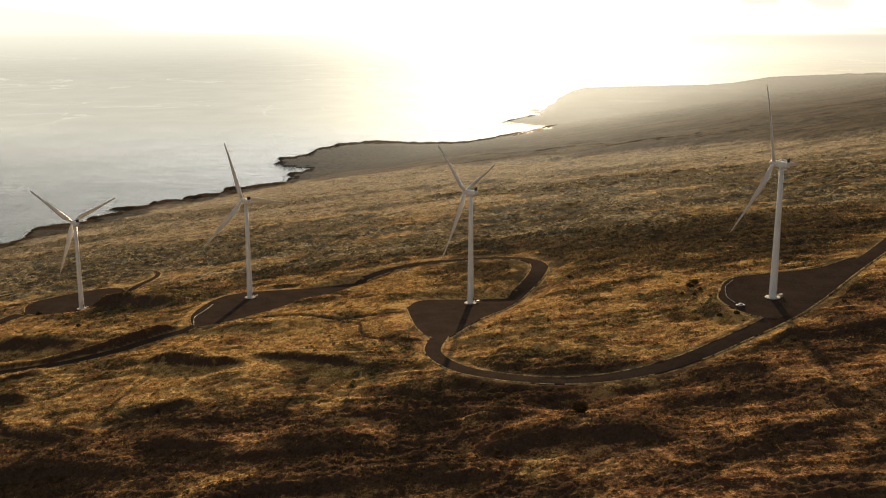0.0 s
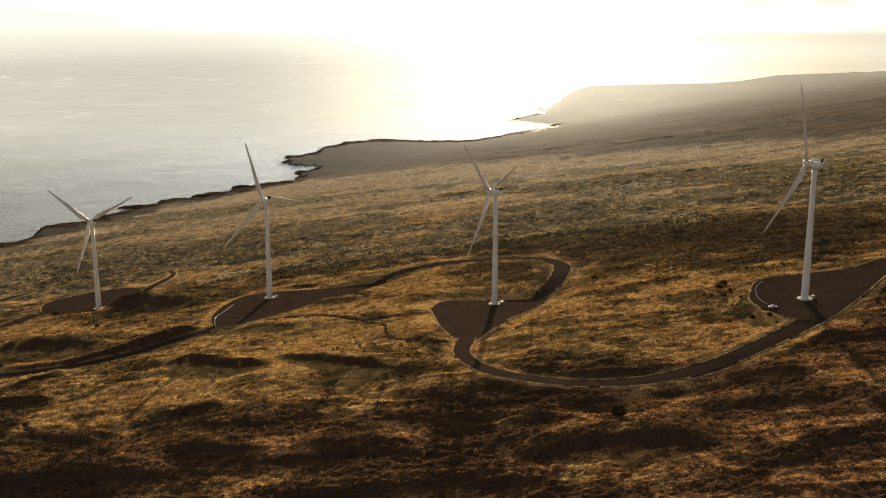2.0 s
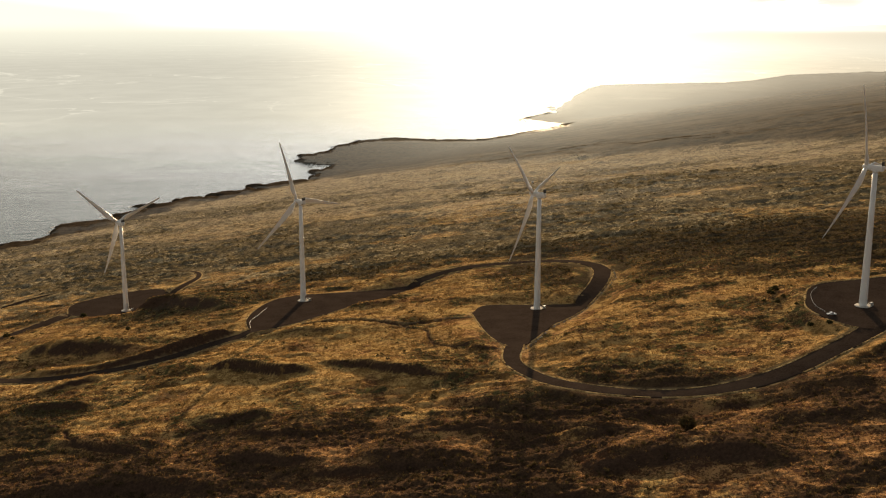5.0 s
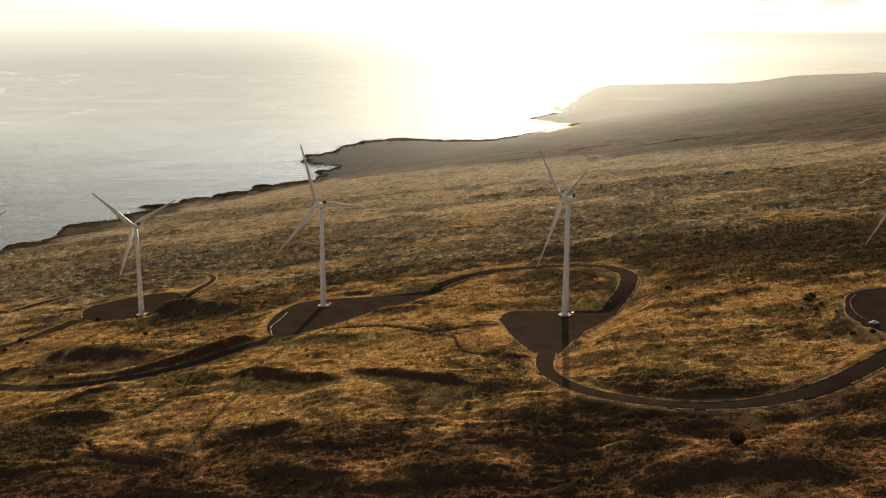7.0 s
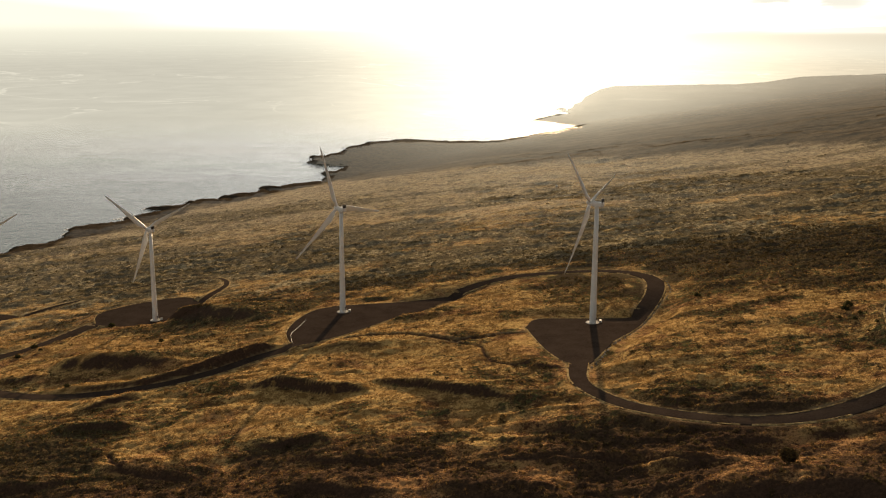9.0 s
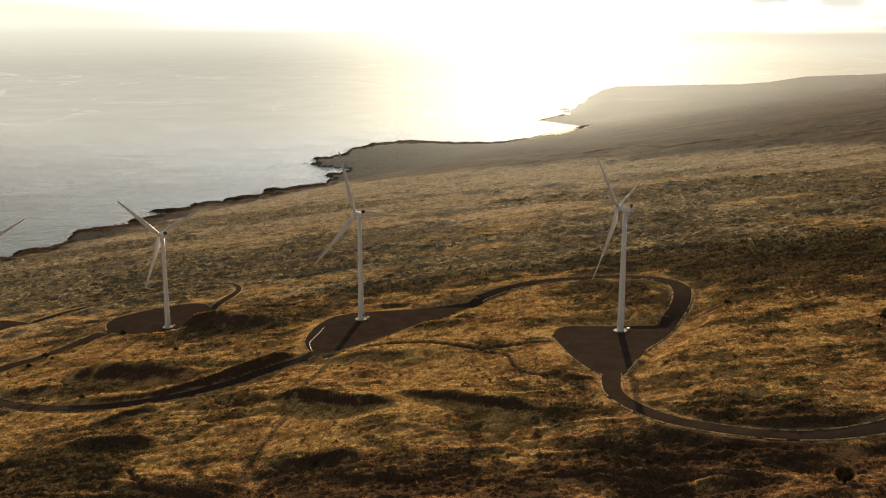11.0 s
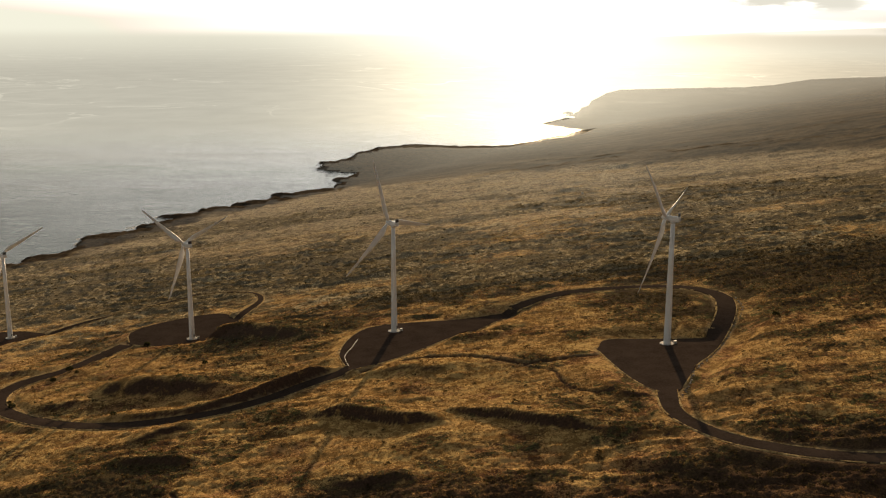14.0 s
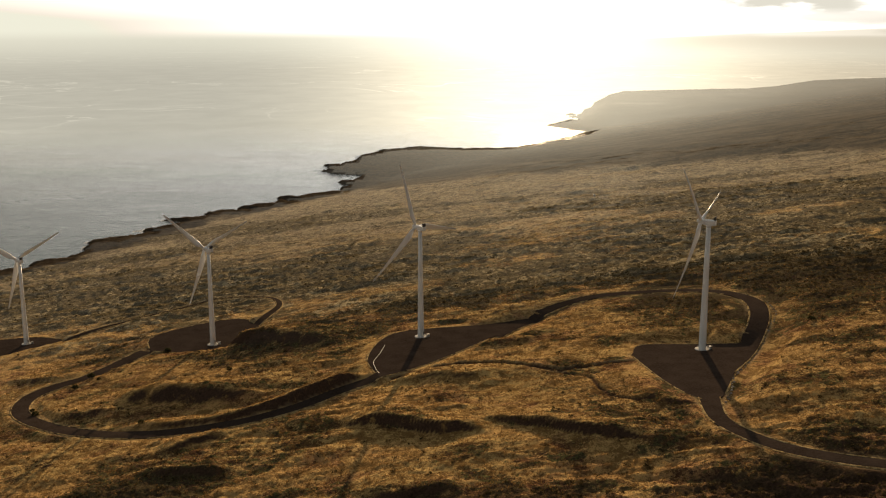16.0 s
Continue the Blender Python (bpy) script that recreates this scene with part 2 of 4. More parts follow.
    pale = k.mix(fine, (0.36, 0.26, 0.14), (0.56, 0.43, 0.25))
    base = k.mix(k.attr("verge"), base, pale)
    base = k.mix(k.attr("shore"), base, k.mix(k.ramp(k.noise(70, 7, 0.68, (0.4, 1.5, 1), warp=0.5), 0.38, 0.64), (0.055, 0.042, 0.028), (0.150, 0.113, 0.070)))
    crag = k.mix(k.ramp(k.noise(14, 6, 0.7), 0.4, 0.62), (0.050, 0.037, 0.025), (0.095, 0.070, 0.045))
    base = k.mix(k.ramp(k.attr("rock"), 0.55, 0.95), base, crag)
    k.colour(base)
    # sheen grows with distance, standing in for backlit haze
    k.l.new(k.math("MULTIPLY", k.math("MULTIPLY", k.ramp(k.attr("far_slope_haze"), 0.02, 0.90), k.math("SUBTRACT", 0.24, k.math("MULTIPLY", k.attr("shore"), 0.24))), k.math("SUBTRACT", 1.0, k.math("MULTIPLY", k.attr("rock"), 0.75))), k.b.inputs["Sheen Weight"])
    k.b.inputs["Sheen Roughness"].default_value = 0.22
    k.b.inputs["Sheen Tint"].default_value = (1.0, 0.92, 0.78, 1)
    h = k.math("ADD", k.math("MULTIPLY", k.noise(3.2, 6, 0.72), 1.0), k.math("MULTIPLY", fine, 0.8))
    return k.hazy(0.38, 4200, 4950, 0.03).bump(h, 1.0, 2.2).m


def gravel_material():
    k = Mat("crushed_lava_gravel", rough=0.95)
    k.b.inputs["Specular IOR Level"].default_value = 0.0
    a = k.mix(k.ramp(k.noise(14, 5, 0.6), 0.3, 0.7), (0.033, 0.024, 0.019), (0.058, 0.043, 0.034))
    a = k.mix(k.ramp(k.noise(1.2, 3, 0.7), 0.35, 0.75), a, (0.070, 0.052, 0.042))
    k.colour(a)
    return k.bump(k.noise(0.8, 4, 0.7), 0.5, 0.15).m


def verge_material():
    k = Mat("pale_dry_verge", rough=0.95)
    k.b.inputs["Specular IOR Level"].default_value = 0.0
    tone = k.mix(k.ramp(k.noise(2.2, 5, 0.7), 0.35, 0.65), (0.24, 0.155, 0.064), (0.68, 0.50, 0.24))
    k.colour(k.mix(k.ramp(k.noise(7, 4, 0.6), 0.52, 0.62), tone, (0.10, 0.070, 0.042)))
    return k.bump(k.noise(0.8, 4, 0.7), 0.8, 0.4).m


def sea_material():
    k = Mat("evening_sea", (0.045, 0.075, 0.075), 0.16)
    k.b.inputs["IOR"].default_value = 1.103
    k.b.inputs["Specular Tint"].default_value = (1.0, 0.95, 0.86, 1)
    swell = k.noise(46, 4, 0.55, (0.7, 1.2, 1), warp=0.4)
    chop = k.noise(12, 4, 0.65, (0.8, 1.2, 1), warp=0.5)
    lane = k.ramp(k.noise(300, 5, 0.6, (0.5, 1.5, 1), warp=1.2), 0.40, 0.64)
    rr = k.n.new("ShaderNodeMapRange")
    rr.inputs["To Min"].default_value, rr.inputs["To Max"].default_value = 0.15, 0.19
    k.l.new(lane, rr.inputs["Value"])
    k.l.new(rr.outputs["Result"], k.b.inputs["Roughness"])
    line = k.ramp(k.math("ABSOLUTE", k.math("SUBTRACT", k.noise(420, 6, 0.6, (0.6, 1.2, 1), warp=0.8), 0.5)), 0.010, 0.0)
    foam = k.math("MULTIPLY", line, k.ramp(k.noise(700, 3), 0.50, 0.62))
    k.colour(k.mix(k.math("MULTIPLY", foam, 0.18), (0.045, 0.075, 0.075), (0.62, 0.60, 0.55)))
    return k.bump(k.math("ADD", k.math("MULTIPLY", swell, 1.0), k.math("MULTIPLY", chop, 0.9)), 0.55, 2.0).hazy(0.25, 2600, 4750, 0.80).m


def paint_material():
    k = Mat("white_turbine_paint", (0.78, 0.78, 0.76), 0.38)
    dirt = k.ramp(k.noise(3.5, 5, 0.6, (1, 1, 0.25), obj=True), 0.45, 0.85)
    k.colour(k.mix(dirt, (0.80, 0.80, 0.78), (0.66, 0.65, 0.62)))
    return k.m


GROUND, GRAVEL, SEA, PAINT = ground_material(), gravel_material(), sea_material(), paint_material()
VERGE_GRASS = verge_material()
CONCRETE = Mat("pale_concrete", (0.52, 0.50, 0.46), 0.85)
CONCRETE.colour(CONCRETE.mix(CONCRETE.ramp(CONCRETE.noise(0.9, 5), 0.3, 0.7), (0.45, 0.43, 0.40), (0.60, 0.58, 0.53)))
CONCRETE = CONCRETE.m
DARK = Mat("dark_cooler_metal", (0.035, 0.035, 0.04), 0.5).m


# ---------------------------------------------------------------- mesh helpers
def mesh_of(name, bm, material, smooth=True):
    me = bpy.data.meshes.new(name)
    bm.to_mesh(me)
    bm.free()
    me.materials.append(material)
    if smooth:
        me.polygons.foreach_set("use_smooth", [True] * len(me.polygons))
    return me


def part(name, bm, material, parent=None, label="", smooth=False):
    ob = new(name, mesh_of(name, bm, material, smooth))
    ob.parent = parent
    if label:
        ob["label"] = label
    return ob


def box(bm, size, at=(0, 0, 0), bevel=0.0, turn=None):
    m = Matrix.Translation(at) @ (turn or Matrix()) @ Matrix.Diagonal((*size, 1))
    got = bmesh.ops.create_cube(bm, size=1, matrix=m)
    if bevel:
        edges = list({e for v in got["verts"] for e in v.link_edges})
        bmesh.ops.bevel(bm, geom=edges, offset=bevel, segments=2, affect="EDGES", profile=0.6)
    return got


def tube(bm, rings, n=24, cap=True):
    """Lofts rings of (centre, radius) or (centre, radius, axis u, axis v)."""
    loops = []
    for c, r, *ax in rings:
        u, v = (Vector(ax[0]), Vector(ax[1])) if ax else (Vector((1, 0, 0)), Vector((0, 1, 0)))
        loops.append([bm.verts.new(Vector(c) + r * (math.cos(2 * math.pi * i / n) * u + math.sin(2 * math.pi * i / n) * v)) for i in range(n)])
    for a, b in zip(loops, loops[1:]):
        for i in range(n):
            bm.faces.new((a[i], a[(i + 1) % n], b[(i + 1) % n], b[i]))
    if cap:
        bm.faces.new(list(reversed(loops[0])))
        bm.faces.new(loops[-1])
    return bm


def grid_mesh(name, X, Y, Z, material, attributes=(), keep=None):
    """A sheet of quads; keep picks the faces by the mask at their corners."""
    ny, nx = X.shape
    me = bpy.data.meshes.new(name)
    co = np.stack([X, Y, Z], -1).reshape(-1, 3).astype(np.float32)
    i = np.arange(ny * nx).reshape(ny, nx)
    q = np.stack([i[:-1, :-1], i[:-1, 1:], i[1:, 1:], i[1:, :-1]], -1).reshape(-1, 4)
    if keep is not None:
        q = q[np.ravel(keep)[q].any(1)]
        used, q = np.unique(q, return_inverse=True)
        q = q.reshape(-1, 4)
        co, attributes = co[used], [(key, np.ravel(v)[used]) for key, v in attributes]
    me.vertices.add(len(co))
    me.vertices.foreach_set("co", co.ravel())
    me.loops.add(q.size)
    me.loops.foreach_set("vertex_index", q.ravel().astype(np.int32))
    me.polygons.add(len(q))
    me.polygons.foreach_set("loop_start", np.arange(0, q.size, 4, dtype=np.int32))
    me.polygons.foreach_set("use_smooth", np.ones(len(q), bool))
    me.update(calc_edges=True)
    for key, values in attributes:
        a = me.attributes.new(key, "FLOAT", "POINT")
        a.data.foreach_set("value", np.ravel(values).astype(np.float32))
    me.materials.append(material)
    return new(name, me)


# ---------------------------------------------------------------- the lie of the land
def hash2(ix, iy, seed):
    h = (ix.astype(np.int64) * 374761393 + iy.astype(np.int64) * 668265263 + seed * 1274126177) & 0xFFFFFFFF
    h = ((h ^ (h >> 13)) * 1274126177) & 0xFFFFFFFF
    return ((h ^ (h >> 16)) & 0xFFFF) / 65535.0


def vnoise(x, y, size, seed):
    """Smooth value noise from -1 to 1."""
    x, y = x / size, y / size
    ix, iy = np.floor(x), np.floor(y)
    fx, fy = x - ix, y - iy
    fx, fy = fx * fx * fx * (fx * (6 * fx - 15) + 10), fy * fy * fy * (fy * (6 * fy - 15) + 10)
    a, b = hash2(ix, iy, seed), hash2(ix + 1, iy, seed)
    c, d = hash2(ix, iy + 1, seed), hash2(ix + 1, iy + 1, seed)
    return 2 * ((a * (1 - fx) + b * fx) * (1 - fy) + (c * (1 - fx) + d * fx) * fy) - 1


def fractal(x, y, size, seed, octaves=4, gain=0.5):
    total, amp = 0, 1.0
    for k in range(octaves):
        total = total + amp * vnoise(x + 17.3 * k, y - 9.1 * k, size, seed + k)
        amp, size = amp * gain, size / 2.07
    return total


def smooth(lo, hi, v):
    t = np.clip((v - lo) / (hi - lo), 0, 1)
    return t * t * (3 - 2 * t)


SHORE = [(-2600, -200), (-1700, 900), (-1250, 1500), (-835, 1970), (-811, 2040), (-815, 2150), (-731, 2255), (-660, 2420), (-505, 2590),
         (-518, 2640), (-393, 2732), (-408, 2860), (-430, 2903), (-338, 3003), (-470, 3112), (-502, 3155), (-420, 3420), (-362, 3558),
         (-258, 3652), (40, 3630), (142, 3702), (432, 4120), (275, 4415), (475, 4750), (425, 5130), (740, 6000)]


COAST = SHORE + [(9000, 6000), (9000, -5500), (-5600, -5500), (-5600, -1500)]


def nearest(x, y, line):
    """Distance to a polyline, the side (left of its way is positive) and the way along it."""
    best = np.full(x.shape, 1e9)
    side, along, run = np.zeros(x.shape), np.zeros(x.shape), 0.0
    for (ax, ay), (bx, by) in zip(line, line[1:]):
        dx, dy = bx - ax, by - ay
        ln = math.hypot(dx, dy)
        t = np.clip(((x - ax) * dx + (y - ay) * dy) / ln ** 2, 0, 1)
        px, py = x - ax - t * dx, y - ay - t * dy
        d = np.hypot(px, py)
        hit = d < best
        best = np.where(hit, d, best)
        side = np.where(hit, np.sign(dx * py - dy * px), side)
        along = np.where(hit, run + t * ln, along)
        run += ln
    return best, side, along


def hill(x, y):
    """The bare slope of the hillside, without hummocks."""
    plane = 0.158 * (0.874 * (x + 814) - 0.487 * (y - 2036))
    u, v = x / 1000, (y - 800) / 1000
    near = (219.9 + 129.0 * u - 66.25 * v - 26.64 * u * u - 1.15 * u * v - 33.68 * v * v - 3.16 * u * u * v - 15.33 * u * v * v + 10.89 * v ** 3)
    w = smooth(1500, 850, np.hypot(x * 1.15, (y - 850) * 0.9))
    for cx, cy, dz, r in ((44, 752, -6.3, 48), (190, 674, 5.0, 28), (60, 590, 2.0, 35)):
        near = near + dz * np.exp(-((x - cx) ** 2 + (y - cy) ** 2) / r ** 2)
    near = near - 5.0 * smooth(640, 430, y)
    return plane + (near - plane) * w


# roads: (x, y) of the middle and the width there
LOOP_SOUTH = [(420, 905, 10), (380, 845, 10), (328, 765, 11), (275, 694, 11), (232, 638, 13), (203, 604, 13), (168, 573, 12), (138, 550, 12), (109, 537, 12),
              (83, 535, 11), (61, 542, 11), (39, 556, 11), (21, 574, 11), (9, 597, 10), (4, 620, 10), (7, 648, 11), (12, 676, 11)]
LOOP_NORTH = [(25, 700, 13), (46, 735, 13), (66, 775, 13), (82, 815, 13), (88, 858, 14), (76, 895, 12), (49, 918, 11), (17, 930, 11), (-16, 932, 11),
              (-50, 917, 12), (-78, 893, 15), (-98, 864, 18)]
WEST_ROAD = [(-160, 790, 12), (-177, 769, 10), (-198, 752, 10), (-223, 730, 10), (-252, 716, 10), (-285, 712, 12), (-325, 721, 12), (-369, 747, 12),
             (-410, 787, 12), (-430, 820, 12), (-434, 850, 12), (-424, 872, 12), (-408, 890, 11), (-394, 920, 11), (-380, 956, 14)]
BEND_ROAD = [(-308, 1000, 9.4), (-297, 1040, 7.8), (-291, 1090, 6.2), (-305, 1138, 5.5), (-336, 1170, 4.7), (-372, 1188, 3.9)]
TRACKS = [  # worn earth tracks: half width and places
    (1.4, [(-166, 768), (-144, 779), (-122, 781), (-97, 767), (-80, 749), (-62, 733), (-53, 734), (-36, 735), (-18, 737)]),
    (0.6, [(-64, 730), (-55, 723), (-46, 711), (-45, 694), (-41, 675), (-28, 660)]),
    (1.0, [(190, 569), (199, 574), (221, 567), (245, 562), (280, 561), (330, 572)]),
    (1.0, [(-40, 521), (-15, 519), (-5, 516), (9, 512), (26, 508), (37, 500), (50, 498)]),
    (1.0, [(-244, 592), (-238, 578), (-229, 566), (-209, 551), (-190, 543)]),
]
FAR_TRACK = [(-45, 1650), (-10, 1640), (30, 1638), (62, 1635), (82, 1590), (86, 1520), (80, 1472), (60, 1466)]
LINK_ROAD = [(-372, 1188, 5), (-402, 1158, 5), (-440, 1129, 5.5), (-467, 1106, 6.5), (-488, 1084, 8), (-505, 1072, 9)]
ROADS = [LOOP_SOUTH, LOOP_NORTH, WEST_ROAD, BEND_ROAD, LINK_ROAD]
PADS = {  # corner points round each turbine's yard
    "east": [(190, 604), (181, 622), (178, 643), (183, 660), (192, 681), (205, 692), (232, 699), (262, 708), (292, 731), (297, 724), (275, 694), (232, 638), (203, 602)],
    "loop": [(-16, 751), (-5, 776), (29, 774), (56, 773), (63, 776), (55, 748), (40, 716), (21, 668), (13, 652), (2, 654), (-8, 688)],
    "middle": [(-174, 766), (-184, 803), (-182, 842), (-171, 874), (-152, 886), (-122, 892), (-96, 899), (-66, 912), (-60, 901), (-86, 875), (-112, 838), (-138, 801), (-156, 781)],
    "west": [(-377, 957), (-387, 996), (-364, 1028), (-322, 1048), (-298, 1020), (-303, 990), (-312, 938), (-344, 946)],
    "far": [(-575, 1102), (-533, 1103), (-498, 1084), (-512, 1058), (-542, 1044), (-580, 1058)],
}
TOWERS = {"east": (210.1, 642.0, 257.1), "loop": (30.0, 760.0, 221.0), "middle": (-149.8, 864.9, 197.0), "west": (-326.7, 966.5, 158.8), "far": (-531.6, 1081.0, 123.3)}


YARD_SLOPE = {"east": (0.03, 0.018), "loop": (0.03, -0.08), "middle": (0.02, -0.04), "west": (0.05, -0.02), "far": (0.07, -0.02)}


def yard_z(name, x, y):
    """Height of a yard's sloping surface."""
    tx, ty, tz = TOWERS[name]
    gx, gy = YARD_SLOPE[name]
    return tz + gx * (x - tx) + gy * (y - ty)


def resample(line, step):
    """A smooth line through road points, as rows x, y, width."""
    p = np.array(line, float)
    q = np.vstack([2 * p[0] - p[1], p, 2 * p[-1] - p[-2]])
    out = []
    for a, b, c, d in zip(q, q[1:], q[2:], q[3:]):
        n = max(2, int(np.hypot(*(c - b)[:2]) / step))
        for k in range(n):
            t = k / n
            out.append(0.5 * (2 * b + (c - a) * t + (2 * a - 5 * b + 4 * c - d) * t * t + (3 * b - a - 3 * c + d) * t ** 3))
    return np.array(out + [p[-1]])


def road_height(line):
    """Way along a road and its evened-out height, level with the yards that it meets."""
    r = resample(line, 4)
    run = np.r_[0, np.cumsum(np.hypot(*np.diff(r[:, :2], axis=0).T))]
    at = np.arange(0, run[-1] + 3, 3.0)
    x, y = np.interp(at, run, r[:, 0]), np.interp(at, run, r[:, 1])
    z = hill(x, y)
    for pad, poly in PADS.items():
        b = smooth(-7, -1, inside(x, y, poly))
        z = z * (1 - b) + yard_z(pad, x, y) * b
    w = np.hanning(39)
    return at, np.convolve(np.pad(z, 19, mode="reflect", reflect_type="odd"), w / w.sum(), "valid")


def inside(x, y, poly):
    """Signed distance to a closed outline, positive inside."""
    d, _, _ = nearest(x, y, poly + poly[:1])
    odd = np.zeros(x.shape, bool)
    for (ax, ay), (bx, by) in zip(poly, poly[1:] + poly[:1]):
        cross = ((ay > y) != (by > y)) & (x < (bx - ax) * (y - ay) / (by - ay + 1e-12) + ax)
        odd ^= cross
    return np.where(odd, d, -d)


# banks and mounds: middle, half length, depth of the steep side, height, turn of the crest in degrees, length of the gentle side
MOUNDS = [(-152, 664, 40, 4, 6.0, -30, 22), (-70, 630, 44, 5, 5.0, -40, 22), (-303, 788, 50, 16, 9.5, -18, 24), (-268, 926, 56, 15, 9.0, -25, 28),
          (-370, 778, 20, 5, 2.6, -8, 14), (-274, 688, 18, 5, 3.2, 22, 14), (-147, 573, 24, 6, 3.0, -20, 16), (-270, 638, 26, 6, 3.2, -12, 18),
          (-216, 560, 34, 7, 3.2, -30, 18), (-114, 509, 24, 7, 3.8, -18, 18), (40, 500, 18, 4, 2.4, -10, 14), (62, 462, 44, 16, 7.0, -10, 28),
          (142, 492, 28, 6, 2.0, -12, 18), (168, 447, 40, 8, 2.2, 24, 22), (-60, 487, 40, 8, 2.8, -10, 24), (-13, 653, 20, 4, 3.0, -30, 18),
          (-135, 752, 30, 6, 2.4, -18, 16), (228, 566, 26, 4, 2.4, 0, 14), (-443, 897, 40, 7, 3.0, -20, 18), (-120, 545, 30, 6, 2.6, -16, 18),
          (75, 512, 100, 12, -2.4, 186, 30), (185, 560, 50, 12, -1.8, 205, 26), (0, 540, 40, 9, -2.2, 150, 22), (-30, 440, 60, 10, 4.0, -4, 24),
          (-190, 500, 50, 9, 4.0, -8, 22), (-300, 560, 50, 9, 4.0, 4, 22), (210, 480, 40, 8, 1.8, 10, 20)]


def tussocks(x, y):
    """Fine relief: rounded clumps of scrub and tufts of grass, from about 0 to 1 m."""
    bushy = smooth(0.28, 0.55, scrubby(x, y))
    clump = np.maximum(0, 0.62 - np.abs(vnoise(x, y, 4.6, 101) + 0.5 * vnoise(x, y, 2.1, 102)))
    tuft = 0.30 * vnoise(x, y, 2.7, 103) + 0.20 * vnoise(x, y, 1.4, 104)
    step = (1 - np.abs(vnoise(x * 0.38, y + 0.12 * x, 15, 106))) ** 4 + 0.5 * (1 - np.abs(vnoise(x * 0.45, y - 0.1 * x, 7, 107))) ** 4
    tuft = tuft + step * (0.35 + 0.55 * smooth(640, 540, y))
    return (1.5 * bushy * clump + tuft) * smooth(1500, 900, y) + smooth(900, 1300, y) * (0.7 + 0.6 * bushy) * fractal(x, y * 0.6, 13, 105, 3, 0.7)


def broad(x, y):
    """Height of the banks and mounds alone, for the earth colour that darkens their shaded steep sides."""
    z = hill(x, y)
    for cx, cy, hl, hd, hh, turn, tail in MOUNDS:
        c, s = math.cos(radians(turn)), math.sin(radians(turn))
        u, v = ((x - cx) * c + (y - cy) * s) / hl, -(x - cx) * s + (y - cy) * c + 4.0 * vnoise(x, y, 17, 77)
        z = z + hh * np.where(v < 0, smooth(-hd, 0, v), np.exp(-(v / tail) ** 2)) * np.exp(-u ** 4)
    return z


def land(x, y):
    """Height of the ground, with masks for pale verges, scrub and bare shore."""
    inland = inside(x, y, COAST)
    inland = inland + (22 * fractal(x, y, 110, 41, 3, 0.6) + 24 * fractal(x, y, 38, 47, 2, 0.6) * smooth(4000, 3200, y)) * smooth(500, 60, np.abs(inland))
    z = hill(x, y)
    far = smooth(1500, 2600, y)
    lumpy = (1 + 0.8 * smooth(900, 1100, y)) * (0.3 + 0.7 * smooth(-0.35, 0.45, fractal(x, y, 140, 33, 2)))
    rough = (1.6 * fractal(x * 0.8, y * 1.6, 75, 3, 3, 0.5) + lumpy * (0.9 * fractal(x * 0.6, y * 1.5, 20, 11, 3, 0.6) + 0.5 * fractal(x * 0.8, y * 1.3, 7.5, 15, 2, 0.6))) * (1 - far)
    rough = rough + far * (1 - 0.75 * smooth(2300, 3100, y)) * (8 * fractal(x, y * 1.2, 330, 5, 3, 0.5) + 2.2 * fractal(x, y * 1.4, 60, 9, 4, 0.6)) * smooth(0, 500, inland)
    for cx, cy, hl, hd, hh, turn, tail in MOUNDS:
        c, s = math.cos(radians(turn)), math.sin(radians(turn))
        u, v = ((x - cx) * c + (y - cy) * s) / hl, -(x - cx) * s + (y - cy) * c
        v = v + 4.0 * vnoise(x, y, 17, 77) + 0.8 * vnoise(x, y, 6, 78)
        steep = np.where(v < 0, smooth(-hd, 0, v), np.exp(-(v / tail) ** 2))
        rough = rough + hh * steep * np.exp(-u ** 4)
    rough = rough + tussocks(x, y) * smooth(3000, 2300, y)
    flat, verge, level = np.zeros(x.shape), np.zeros(x.shape), np.zeros(x.shape)
    close = (y < 1300) & (np.abs(x) < 800)
    xs, ys = x[close], y[close]
    lvl, wgt = hill(xs, ys), np.zeros(xs.shape)
    vg, bank, under = np.zeros(xs.shape), np.zeros(xs.shape), np.zeros(xs.shape)
    for line in ROADS:
        r = resample(line, 9)
        dd, sd, al = nearest(xs, ys, [tuple(q) for q in r[:, :2]])
        run = np.r_[0, np.cumsum(np.hypot(*np.diff(r[:, :2], axis=0).T))]
        half = np.interp(al, run, r[:, 2]) / 2
        way, zw = road_height(line)
        zr = np.interp(al * way[-1] / run[-1], way, zw)
        w = smooth(half + (26 if line is LOOP_NORTH else 10), half + 3.2, dd)
        if line is WEST_ROAD:   # a high bank above this road
            bank = (7.5 - 4.3 * smooth(60, 150, al)) * smooth(20, 50, al) * smooth(225, 180, al) * (sd < 0) * smooth(half - 0.2, half + 6.0, dd + 1.0 * vnoise(xs, ys, 9, 121)) * np.exp(-np.maximum(dd - half - 7, 0) ** 2 / 220)
        under = np.maximum(under, smooth(half + 2.0, half + 0.7, dd))
        take = w > wgt
        lvl, wgt = np.where(take, zr, lvl), np.maximum(w, wgt)
        vg = np.maximum(vg, 0.45 * smooth(half + 4.0, half + 1.4, dd))
    for name, poly in PADS.items():
        s = inside(xs, ys, poly)
        w = smooth(-26 if name == "loop" else -14, -3.2, s)
        zp = yard_z(name, xs, ys)
        under = np.maximum(under, smooth(-2.0, -0.7, s))
        blend = 1 - (1 - smooth(-7, -0.5, s)) * smooth(0.02, 0.3, wgt)
        lvl = np.where((w > 0) | (s > -7) & (wgt > 0.02), lvl * (1 - blend) + zp * blend, lvl)
